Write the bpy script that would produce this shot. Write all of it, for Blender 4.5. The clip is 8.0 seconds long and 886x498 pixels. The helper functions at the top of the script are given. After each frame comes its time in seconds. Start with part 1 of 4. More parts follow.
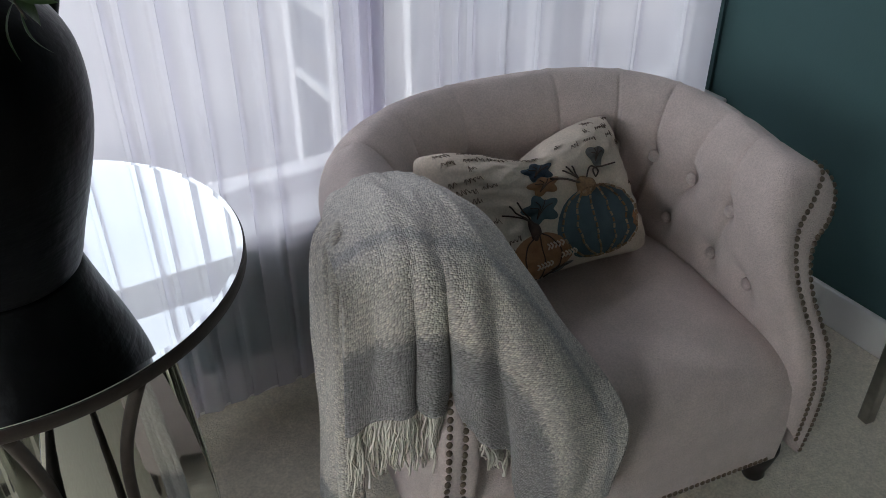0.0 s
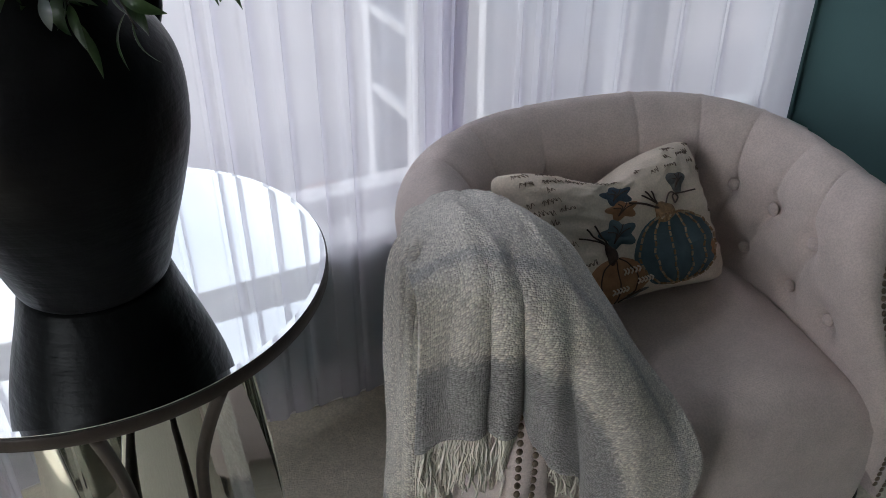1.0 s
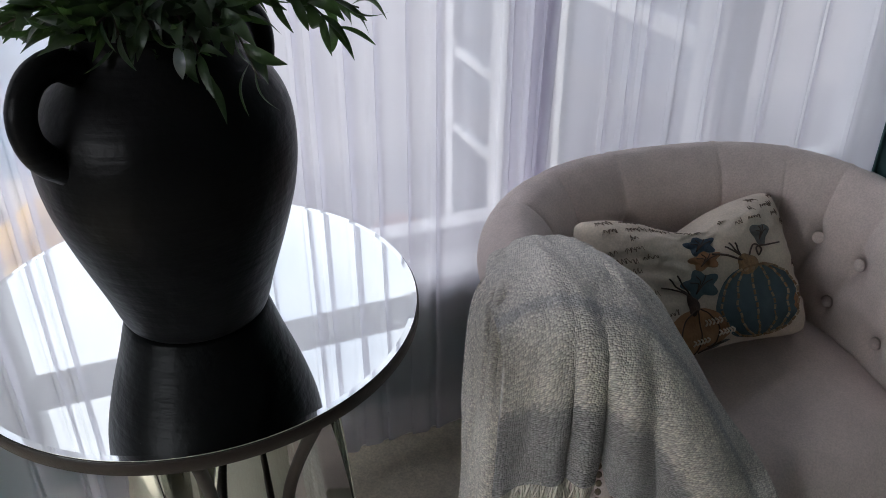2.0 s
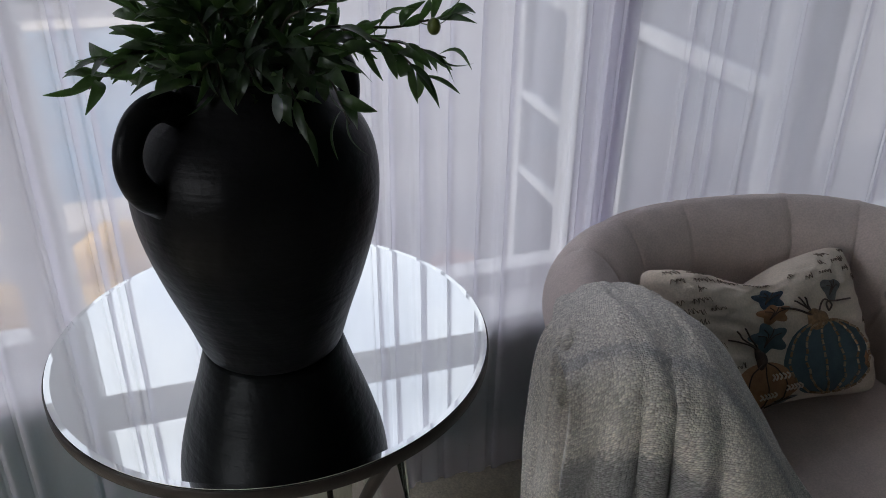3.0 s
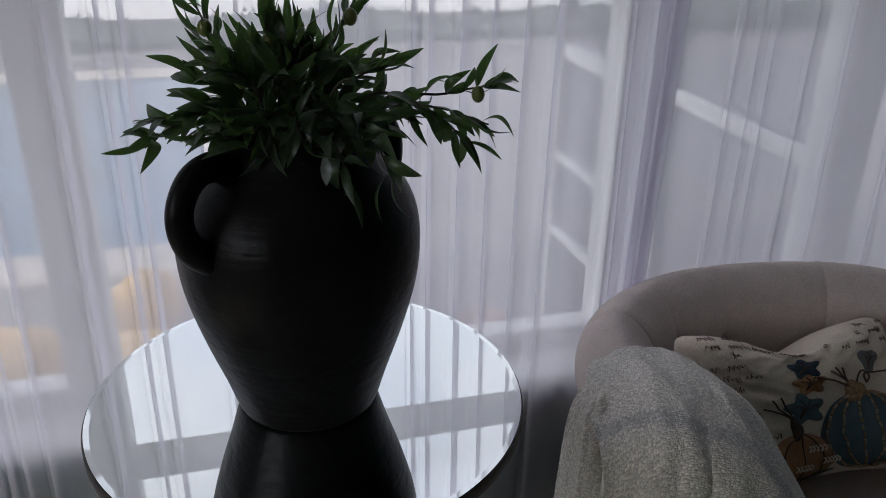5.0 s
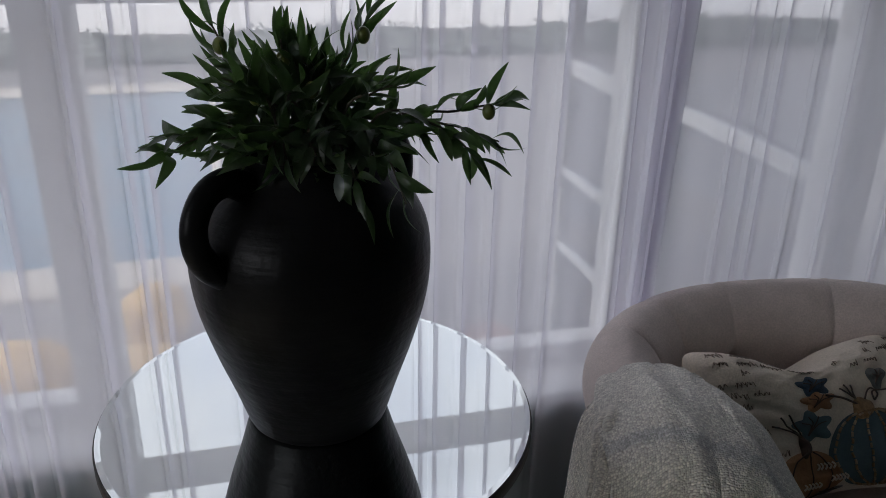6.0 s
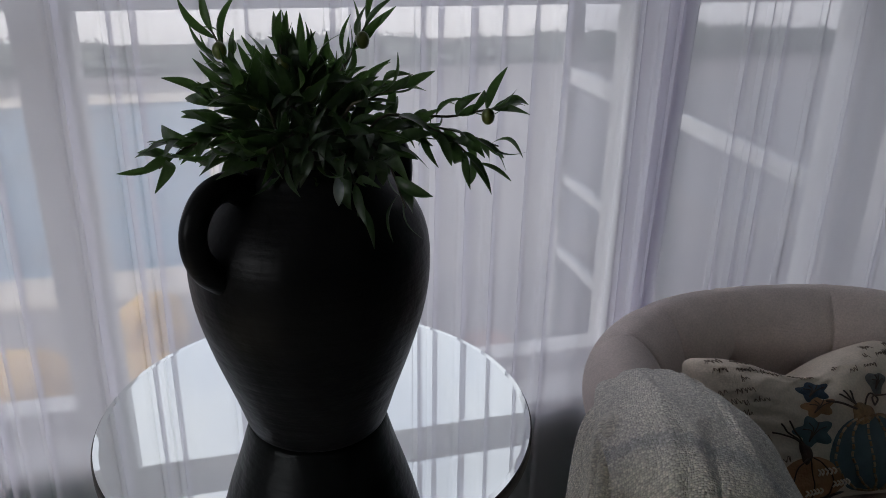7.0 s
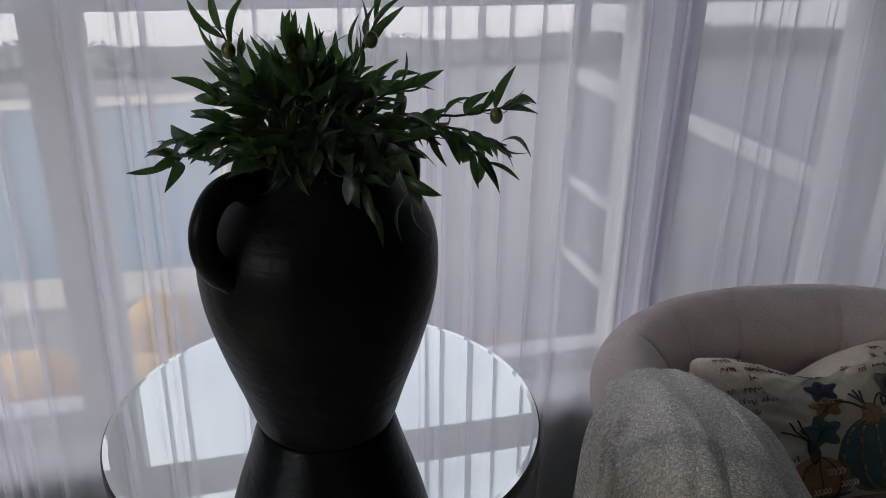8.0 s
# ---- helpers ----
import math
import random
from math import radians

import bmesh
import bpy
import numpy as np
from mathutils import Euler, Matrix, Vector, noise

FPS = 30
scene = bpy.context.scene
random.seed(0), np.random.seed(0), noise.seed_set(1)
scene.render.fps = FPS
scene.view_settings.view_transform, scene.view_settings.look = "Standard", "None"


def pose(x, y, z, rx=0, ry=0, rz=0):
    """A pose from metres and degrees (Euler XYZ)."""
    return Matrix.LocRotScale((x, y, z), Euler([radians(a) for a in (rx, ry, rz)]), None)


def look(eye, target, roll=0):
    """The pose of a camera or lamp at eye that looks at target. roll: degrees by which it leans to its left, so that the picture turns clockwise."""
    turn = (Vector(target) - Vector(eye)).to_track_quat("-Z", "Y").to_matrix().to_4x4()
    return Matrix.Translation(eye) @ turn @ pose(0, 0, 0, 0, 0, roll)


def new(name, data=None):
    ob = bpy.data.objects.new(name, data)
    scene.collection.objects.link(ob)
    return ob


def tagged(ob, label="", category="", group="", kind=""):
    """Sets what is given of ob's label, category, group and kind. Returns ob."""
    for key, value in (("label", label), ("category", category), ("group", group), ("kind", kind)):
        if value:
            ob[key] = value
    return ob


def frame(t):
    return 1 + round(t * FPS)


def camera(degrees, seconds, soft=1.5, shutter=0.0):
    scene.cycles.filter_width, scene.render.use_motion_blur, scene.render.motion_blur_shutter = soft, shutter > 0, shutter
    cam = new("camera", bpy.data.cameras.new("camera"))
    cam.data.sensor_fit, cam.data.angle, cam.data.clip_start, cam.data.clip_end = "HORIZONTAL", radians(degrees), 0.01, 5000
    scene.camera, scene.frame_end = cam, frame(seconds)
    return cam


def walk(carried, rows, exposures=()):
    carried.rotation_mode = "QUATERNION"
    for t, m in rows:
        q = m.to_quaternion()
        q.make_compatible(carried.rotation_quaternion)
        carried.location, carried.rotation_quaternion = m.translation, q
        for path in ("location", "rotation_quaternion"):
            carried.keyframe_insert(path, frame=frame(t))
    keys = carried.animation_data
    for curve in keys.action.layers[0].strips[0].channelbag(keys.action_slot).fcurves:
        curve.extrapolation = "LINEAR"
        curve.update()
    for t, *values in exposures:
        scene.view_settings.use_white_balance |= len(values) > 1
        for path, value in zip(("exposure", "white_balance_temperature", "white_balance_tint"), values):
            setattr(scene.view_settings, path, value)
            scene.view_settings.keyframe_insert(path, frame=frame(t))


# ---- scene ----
cam = camera(56.1, 8.0, soft=0.9)
PATH = [
    (0, (-0.008, 0.214, 1.323), (-0.041, 1.874, 0.207), -0.1),
    (0.5, (-0.023, 0.216, 1.32), (-0.126, 1.885, 0.223), -0.3),
    (1, (-0.042, 0.218, 1.322), (-0.207, 1.893, 0.241), -0.0),
    (1.5, (-0.064, 0.212, 1.334), (-0.296, 1.9, 0.286), 0.0),
    (3, (-0.111, 0.186, 1.366), (-0.54, 1.896, 0.422), 0.4),
    (3.5, (-0.12, 0.181, 1.374), (-0.587, 1.906, 0.475), 0.8),
    (4, (-0.122, 0.18, 1.378), (-0.619, 1.912, 0.511), 0.8),
    (4.5, (-0.123, 0.179, 1.379), (-0.622, 1.922, 0.534), 1.0),
    (6, (-0.13, 0.168, 1.385), (-0.649, 1.927, 0.586), 1.2),
    (6.5, (-0.131, 0.166, 1.379), (-0.653, 1.933, 0.602), 1.3),
    (7, (-0.131, 0.166, 1.379), (-0.649, 1.935, 0.602), 1.1),
    (7.5, (-0.134, 0.166, 1.379), (-0.655, 1.934, 0.602), 1.1),
    (8, (-0.134, 0.163, 1.377), (-0.664, 1.929, 0.603), 0.9),
]
EXPOSURES = [(0.0, 1.53, 6110, 9), (1.5, 1.52, 6110, 10.5), (3.0, 1.10, 6120, 11.5), (4.5, 0.92, 6120, 12), (6.0, 0.80, 6150, 11), (8.0, 0.79, 6220, 11)]
walk(cam, [(t, look(eye, target, roll)) for t, eye, target, roll in PATH], EXPOSURES)

# ---- world and light ----
WALL_TURN = 31.8
WALL = pose(-0.56, 1.537, 0, 0, 0, WALL_TURN)     # x along the window wall, y outwards, z up
CORNER = 1.44
SUN_EL, SUN_AZ = 44.0, WALL_TURN + 221.0           # azimuth, degrees from +x, of the place the sun stands at
world = bpy.data.worlds.new("world")
scene.world = world
world.use_nodes = True
wn = world.node_tree.nodes
sky = wn.new("ShaderNodeTexSky")
sky.sky_type = "NISHITA"
sky.sun_disc = False
sky.dust_density, sky.ozone_density, sky.air_density = 3.0, 1.0, 1.0
sky.sun_elevation = radians(SUN_EL)
sky.sun_rotation = radians(90 - SUN_AZ)
wn["Background"].inputs[1].default_value = 0.15
wl = world.node_tree.links
grey = wn.new("ShaderNodeRGBToBW")
wl.new(sky.outputs[0], grey.inputs[0])
lift = wn.new("ShaderNodeMath")
lift.operation = "MULTIPLY"
lift.inputs[1].default_value = 3.1
wl.new(grey.outputs[0], lift.inputs[0])
wtc = wn.new("ShaderNodeTexCoord")
cloud = wn.new("ShaderNodeTexNoise")
cloud.inputs["Scale"].default_value, cloud.inputs["Detail"].default_value = 3.0, 6
wl.new(wtc.outputs["Generated"], cloud.inputs["Vector"])
cover = wn.new("ShaderNodeMapRange")
cover.inputs["From Min"].default_value, cover.inputs["From Max"].default_value = 0.36, 0.6
cover.inputs["To Min"].default_value, cover.inputs["To Max"].default_value = 0.45, 0.95
wl.new(cloud.outputs[0], cover.inputs["Value"])
haze = wn.new("ShaderNodeMix")
haze.data_type = "RGBA"
wl.new(cover.outputs[0], haze.inputs[0])
wl.new(sky.outputs[0], haze.inputs[6]), wl.new(lift.outputs[0], haze.inputs[7])
wl.new(haze.outputs[2], wn["Background"].inputs[0])
sun = new("sun", bpy.data.lights.new("sun", "SUN"))
sun.data.energy, sun.data.angle, sun.data.color = 2.0, radians(0.6), (1.0, 0.95, 0.88)
_az, _el = radians(SUN_AZ), radians(SUN_EL)
sun.matrix_world = look((math.cos(_az) * math.cos(_el) * 20, math.sin(_az) * math.cos(_el) * 20, math.sin(_el) * 20), (0, 0, 0))
LEFT = -2.6
BACK = -4.2

# ---- materials ----
def material(name, color, rough=0.6, metal=0.0, vary=0.12, scale=8.0, bump=0.0, bump_scale=60.0, sheen=0.0, per_object=0.0, grain=0.0, spec=0.5):
    m = bpy.data.materials.new(name)
    m.use_nodes = True
    t = m.node_tree
    n, l = t.nodes, t.links
    b = n["Principled BSDF"]
    b.inputs["Roughness"].default_value = rough
    b.inputs["Metallic"].default_value = metal
    b.inputs["Specular IOR Level"].default_value = spec
    if sheen:
        b.inputs["Sheen Weight"].default_value = sheen
    tc = n.new("ShaderNodeTexCoord")
    big = n.new("ShaderNodeTexNoise")
    big.inputs["Scale"].default_value = scale
    big.inputs["Detail"].default_value = 6
    l.new(tc.outputs["Object"], big.inputs["Vector"])
    ramp = n.new("ShaderNodeValToRGB")
    ramp.color_ramp.elements[0].position, ramp.color_ramp.elements[1].position = 0.3, 0.7
    ramp.color_ramp.elements[0].color = (*[c * (1 - vary) for c in color], 1)
    ramp.color_ramp.elements[1].color = (*[min(1, c * (1 + vary)) for c in color], 1)
    l.new(big.outputs[0], ramp.inputs[0])
    out = ramp.outputs[0]
    if grain:
        gn = n.new("ShaderNodeTexNoise")
        gn.inputs["Scale"].default_value = bump_scale * 0.7
        gn.inputs["Detail"].default_value = 3
        l.new(tc.outputs["Object"], gn.inputs["Vector"])
        gr = n.new("ShaderNodeValToRGB")
        gr.color_ramp.elements[0].position, gr.color_ramp.elements[1].position = 0.35, 0.65
        gr.color_ramp.elements[0].color = (1 - grain, 1 - grain, 1 - grain, 1)
        gr.color_ramp.elements[1].color = (1, 1, 1, 1)
        l.new(gn.outputs[0], gr.inputs[0])
        gm = n.new("ShaderNodeMix")
        gm.data_type, gm.blend_type = "RGBA", "MULTIPLY"
        gm.inputs[0].default_value = 1.0
        l.new(out, gm.inputs[6]), l.new(gr.outputs[0], gm.inputs[7])
        out = gm.outputs[2]
    if per_object:
        info = n.new("ShaderNodeObjectInfo")
        hsv = n.new("ShaderNodeHueSaturation")
        mr = n.new("ShaderNodeMapRange")
        mr.inputs["To Min"].default_value, mr.inputs["To Max"].default_value = 1 - per_object, 1 + per_object
        l.new(info.outputs["Random"], mr.inputs["Value"])
        l.new(mr.outputs[0], hsv.inputs["Value"])
        l.new(out, hsv.inputs["Color"])
        out = hsv.outputs[0]
    l.new(out, b.inputs["Base Color"])
    if bump:
        fine = n.new("ShaderNodeTexNoise")
        fine.inputs["Scale"].default_value = bump_scale
        fine.inputs["Detail"].default_value = 5
        l.new(tc.outputs["Object"], fine.inputs["Vector"])
        bm_ = n.new("ShaderNodeBump")
        bm_.inputs["Strength"].default_value = bump
        bm_.inputs["Distance"].default_value = 0.004
        l.new(fine.outputs[0], bm_.inputs["Height"])
        l.new(bm_.outputs[0], b.inputs["Normal"])
    return m


def weave(m, size, strength, distance=0.0006):
    """Adds a woven relief of crossed threads, in object space, to a material."""
    t = m.node_tree
    n, l = t.nodes, t.links
    tc = n.new("ShaderNodeTexCoord")
    adds = []
    for turn in ((0.0, 0.0, 0.0), (0.0, 1.5708, 0.0), (0.0, 0.0, 1.5708)):
        mp = n.new("ShaderNodeMapping")
        mp.inputs["Rotation"].default_value = turn
        w = n.new("ShaderNodeTexWave")
        w.inputs["Scale"].default_value = size
        w.inputs["Distortion"].default_value = 3.0
        w.inputs["Detail"].default_value = 2
        w.inputs["Detail Scale"].default_value = 2.0
        l.new(tc.outputs["Object"], mp.inputs["Vector"])
        l.new(mp.outputs[0], w.inputs["Vector"])
        adds.append(w.outputs["Fac"])
    a = n.new("ShaderNodeMath")
    l.new(adds[0], a.inputs[0]), l.new(adds[1], a.inputs[1])
    a2 = n.new("ShaderNodeMath")
    l.new(a.outputs[0], a2.inputs[0]), l.new(adds[2], a2.inputs[1])
    bp = n.new("ShaderNodeBump")
    bp.inputs["Strength"].default_value = strength
    bp.inputs["Distance"].default_value = distance
    l.new(a2.outputs[0], bp.inputs["Height"])
    old = n["Principled BSDF"].inputs["Normal"]
    if old.is_linked:
        l.new(old.links[0].from_socket, bp.inputs["Normal"])
    l.new(bp.outputs[0], old)
    return m


def sheer_material():
    m = bpy.data.materials.new("sheer_voile")
    m.use_nodes = True
    t = m.node_tree
    n, l = t.nodes, t.links
    n.remove(n["Principled BSDF"])
    out = n["Material Output"]
    tc = n.new("ShaderNodeTexCoord")
    nz = n.new("ShaderNodeTexNoise")
    nz.inputs["Scale"].default_value = 5.0
    l.new(tc.outputs["Object"], nz.inputs["Vector"])
    mr = n.new("ShaderNodeMapRange")
    mr.inputs["To Min"].default_value, mr.inputs["To Max"].default_value = 0.53, 0.61
    l.new(nz.outputs[0], mr.inputs["Value"])
    d = n.new("ShaderNodeBsdfDiffuse")
    tr = n.new("ShaderNodeBsdfTranslucent")
    d.inputs[0].default_value = (0.86, 0.85, 0.88, 1)
    tr.inputs[0].default_value = (0.87, 0.85, 0.92, 1)
    mix = n.new("ShaderNodeMixShader")
    mix.inputs[0].default_value = 0.70
    l.new(d.outputs[0], mix.inputs[1]), l.new(tr.outputs[0], mix.inputs[2])
    tp = n.new("ShaderNodeBsdfTransparent")
    tp.inputs[0].default_value = (1, 1, 1, 1)
    mix2 = n.new("ShaderNodeMixShader")
    l.new(mr.outputs[0], mix2.inputs[0])
    l.new(tp.outputs[0], mix2.inputs[1]), l.new(mix.outputs[0], mix2.inputs[2])
    l.new(mix2.outputs[0], out.inputs[0])
    return m


def throw_material():
    """Boucle weave: bands along the cloth's length, loops of yarn a few millimetres across."""
    m = bpy.data.materials.new("boucle_throw")
    m.use_nodes = True
    t = m.node_tree
    n, l = t.nodes, t.links
    b = n["Principled BSDF"]
    b.inputs["Roughness"].default_value, b.inputs["Sheen Weight"].default_value = 0.95, 0.3
    uv = n.new("ShaderNodeUVMap")
    uv.uv_map = "bands"
    cloth = n.new("ShaderNodeUVMap")
    cloth.uv_map = "metres"
    sep = n.new("ShaderNodeSeparateXYZ")
    l.new(uv.outputs[0], sep.inputs[0])
    # wavering of the band edges, yarn by yarn
    nz = n.new("ShaderNodeTexNoise")
    nz.inputs["Scale"].default_value, nz.inputs["Detail"].default_value = 170, 3
    l.new(cloth.outputs[0], nz.inputs["Vector"])
    jit = n.new("ShaderNodeMath")
    jit.operation = "MULTIPLY_ADD"
    jit.inputs[1].default_value, jit.inputs[2].default_value = 0.09, -0.045
    l.new(nz.outputs[0], jit.inputs[0])
    add = n.new("ShaderNodeMath")
    l.new(sep.outputs["Y"], add.inputs[0]), l.new(jit.outputs[0], add.inputs[1])
    band = n.new("ShaderNodeValToRGB")
    e = band.color_ramp.elements
    mid, cream, stripe, dark = (0.82, 0.76, 0.675, 1), (0.89, 0.82, 0.71, 1), (0.57, 0.545, 0.515, 1), (0.42, 0.40, 0.38, 1)
    e[0].position, e[0].color = 0.0, mid
    e[1].position, e[1].color = 1.0, dark
    for p, c in ((0.37, mid), (0.39, stripe), (0.415, stripe), (0.435, mid), (0.49, cream), (0.66, cream), (0.70, dark)):
        k = e.new(p)
        k.color = c
    l.new(add.outputs[0], band.inputs[0])
    # loops of yarn in crossed rows
    mp = n.new("ShaderNodeMapping")
    mp.inputs["Scale"].default_value = (1.0, 1.1, 1.0)
    l.new(cloth.outputs[0], mp.inputs["Vector"])
    loops = n.new("ShaderNodeTexVoronoi")
    loops.inputs["Scale"].default_value = 290
    loops.inputs["Randomness"].default_value = 0.55
    l.new(mp.outputs[0], loops.inputs["Vector"])
    tint = n.new("ShaderNodeSeparateColor")
    l.new(loops.outputs["Color"], tint.inputs[0])
    fleck = n.new("ShaderNodeValToRGB")
    fleck.color_ramp.elements[0].position, fleck.color_ramp.elements[0].color = 0.1, (0.66, 0.66, 0.67, 1)
    fleck.color_ramp.elements[1].position, fleck.color_ramp.elements[1].color = 0.95, (1.0, 1.0, 1.0, 1)
    l.new(tint.outputs[0], fleck.inputs[0])
    # shade between the loops, painted into the colour: darker away from each loop's middle
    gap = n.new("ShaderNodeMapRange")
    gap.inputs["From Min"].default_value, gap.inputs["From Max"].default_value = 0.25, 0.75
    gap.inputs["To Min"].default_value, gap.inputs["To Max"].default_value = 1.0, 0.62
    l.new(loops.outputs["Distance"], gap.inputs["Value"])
    m1 = n.new("ShaderNodeMix")
    m1.data_type, m1.blend_type = "RGBA", "MULTIPLY"
    m1.inputs[0].default_value = 1.0
    l.new(band.outputs[0], m1.inputs[6]), l.new(fleck.outputs[0], m1.inputs[7])
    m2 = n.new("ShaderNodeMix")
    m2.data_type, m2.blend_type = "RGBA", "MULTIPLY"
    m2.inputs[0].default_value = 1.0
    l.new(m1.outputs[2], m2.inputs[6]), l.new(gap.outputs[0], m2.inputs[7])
    l.new(m2.outputs[2], b.inputs["Base Color"])
    high = n.new("ShaderNodeMath")
    high.operation = "MULTIPLY_ADD"
    high.inputs[1].default_value = -1.0
    l.new(loops.outputs["Distance"], high.inputs[0]), l.new(nz.outputs[0], high.inputs[2])
    bp = n.new("ShaderNodeBump")
    bp.inputs["Strength"].default_value, bp.inputs["Distance"].default_value = 1.0, 0.0028
    l.new(high.outputs[0], bp.inputs["Height"])
    l.new(bp.outputs[0], b.inputs["Normal"])
    return m


def plain(name, color, rough, metal=0.0):
    m = bpy.data.materials.new(name)
    m.use_nodes = True
    b = m.node_tree.nodes["Principled BSDF"]
    b.inputs["Base Color"].default_value = (*color, 1)
    b.inputs["Roughness"].default_value, b.inputs["Metallic"].default_value = rough, metal
    return m


M_TEAL = material("teal_wall_paint", (0.053, 0.112, 0.112), 0.75, vary=0.05, scale=3, bump=0.15, bump_scale=220)
M_WHITE = material("white_trim_paint", (0.78, 0.77, 0.75), 0.45, vary=0.03, scale=6, bump=0.05, bump_scale=90)
# the white trim paint darkened, so sashes, mullions and sill look less brightly lit
M_SASH = material("dimmed_sash_paint", (0.60, 0.59, 0.57), 0.55, vary=0.08, scale=9, bump=0.1, bump_scale=90)
M_CEIL = material("ceiling_paint", (0.75, 0.75, 0.74), 0.9, vary=0.03, scale=3, bump=0.2, bump_scale=150)
M_CARPET = material("cream_carpet", (0.70, 0.64, 0.515), 1.0, vary=0.10, scale=45, bump=0.7, bump_scale=230, sheen=0.2, grain=0.2)
M_SHEER = sheer_material()
M_LINEN = weave(material("blush_linen", (0.645, 0.54, 0.495), 0.85, vary=0.07, scale=22, bump=0.35, bump_scale=420, sheen=0.25, grain=0.16), 260, 0.5)
M_THROW = throw_material()
M_NAIL = material("antique_brass_nail", (0.23, 0.18, 0.135), 0.38, 0.9, vary=0.3, scale=200)
M_DARKWOOD = material("dark_stained_wood", (0.018, 0.013, 0.011), 0.35, vary=0.3, scale=40, bump=0.1)
M_BRONZE = material("brushed_bronze", (0.024, 0.016, 0.012), 0.5, 0.2, vary=0.25, scale=60, bump=0.1, bump_scale=300)
M_MIRROR = plain("mirror_glass", (0.86, 0.89, 0.88), 0.015, 1.0)
M_PANEL = plain("tinted_mirror", (0.62, 0.64, 0.60), 0.06, 1.0)
M_BLACK = material("matte_black_ceramic", (0.0052, 0.0052, 0.0056), 0.38, vary=0.35, scale=14, bump=0.4, bump_scale=45, spec=0.08)
_b = M_BLACK.node_tree
_tc, _mp, _st, _bp = _b.nodes["Texture Coordinate"], _b.nodes.new("ShaderNodeMapping"), _b.nodes.new("ShaderNodeTexNoise"), _b.nodes.new("ShaderNodeBump")
_mp.inputs["Scale"].default_value = (6, 6, 130)      # turned by hand: streaks run round the pot
_st.inputs["Scale"].default_value, _st.inputs["Detail"].default_value = 1.0, 4
_bp.inputs["Strength"].default_value, _bp.inputs["Distance"].default_value = 0.35, 0.002
_b.links.new(_tc.outputs["Object"], _mp.inputs["Vector"]), _b.links.new(_mp.outputs[0], _st.inputs["Vector"]), _b.links.new(_st.outputs[0], _bp.inputs["Height"])
_b.links.new(_b.nodes["Bump"].outputs[0], _bp.inputs["Normal"]), _b.links.new(_bp.outputs[0], _b.nodes["Principled BSDF"].inputs["Normal"])
M_LEAF = material("olive_leaf_green", (0.017, 0.031, 0.013), 0.42, vary=0.6, scale=160, bump=0.2, bump_scale=220)
M_PALE = material("pale_leaf_back", (0.12, 0.14, 0.13), 0.4, vary=0.2, scale=60)
M_STEM = material("olive_twig", (0.05, 0.045, 0.025), 0.7, vary=0.3, scale=80)
M_OLIVE = material("green_olive", (0.10, 0.12, 0.025), 0.3, vary=0.2, scale=60)
M_FRINGE = material("cream_yarn", (0.74, 0.70, 0.61), 0.95, vary=0.12, scale=80, bump=0.4, bump_scale=500)
M_TEALCLOTH = weave(material("teal_felt", (0.07, 0.112, 0.13), 0.95, vary=0.15, scale=40, bump=0.4, bump_scale=300), 320, 0.5)
M_NAVY = material("navy_thread", (0.03, 0.055, 0.085), 0.8, vary=0.3, scale=120, bump=0.8, bump_scale=400)
M_SLATE = material("slate_thread", (0.12, 0.125, 0.12), 0.85, vary=0.3, scale=120, bump=0.8, bump_scale=400)
M_RUST = material("rust_cloth", (0.30, 0.155, 0.075), 0.9, vary=0.25, scale=50, bump=0.5, bump_scale=300)
M_GOLD = material("mustard_thread", (0.25, 0.15, 0.07), 0.8, vary=0.35, scale=160, bump=0.8, bump_scale=400)
M_TAN = material("tan_cord", (0.34, 0.25, 0.16), 0.85, vary=0.3, scale=160, bump=0.8, bump_scale=400)
M_UMBER = material("umber_thread", (0.05, 0.028, 0.018), 0.85, vary=0.3, scale=120, bump=0.6, bump_scale=400)
M_INK = plain("sepia_ink", (0.13, 0.09, 0.065), 0.9)
M_STEEL = material("brushed_steel", (0.42, 0.41, 0.37), 0.3, 1.0, vary=0.12, scale=50)
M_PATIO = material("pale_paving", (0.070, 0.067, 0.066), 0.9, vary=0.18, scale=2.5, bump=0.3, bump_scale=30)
M_STONE = material("coping_stone", (0.19, 0.175, 0.155), 0.85, vary=0.15, scale=6, bump=0.3, bump_scale=40)
M_WATER = material("pool_water", (0.022, 0.052, 0.078), 0.25, vary=0.35, scale=2.2, bump=1.0, bump_scale=7, spec=0.3)
M_SAND = material("ochre_sandstone", (0.38, 0.25, 0.10), 0.95, vary=0.25, scale=4, bump=0.6, bump_scale=18)
M_POT = material("terracotta", (0.16, 0.09, 0.07), 0.85, vary=0.2, scale=20, bump=0.2, bump_scale=60)
M_HEDGE = material("hedge_leaves", (0.035, 0.042, 0.036), 0.7, vary=0.4, scale=3)
M_GARDEN = material("white_render", (0.43, 0.42, 0.41), 0.9, vary=0.06, scale=1.2, bump=0.3, bump_scale=30)
M_GLASS = bpy.data.materials.new("tinted_glass")
M_GLASS.use_nodes = True
_g = M_GLASS.node_tree
_clear, _shine, _both = _g.nodes.new("ShaderNodeBsdfTransparent"), _g.nodes.new("ShaderNodeBsdfGlossy"), _g.nodes.new("ShaderNodeMixShader")
_clear.inputs[0].default_value = (0.78, 0.79, 0.81, 1)
_shine.inputs["Roughness"].default_value = 0.03
_both.inputs[0].default_value = 0.06
_g.links.new(_clear.outputs[0], _both.inputs[1]), _g.links.new(_shine.outputs[0], _both.inputs[2])
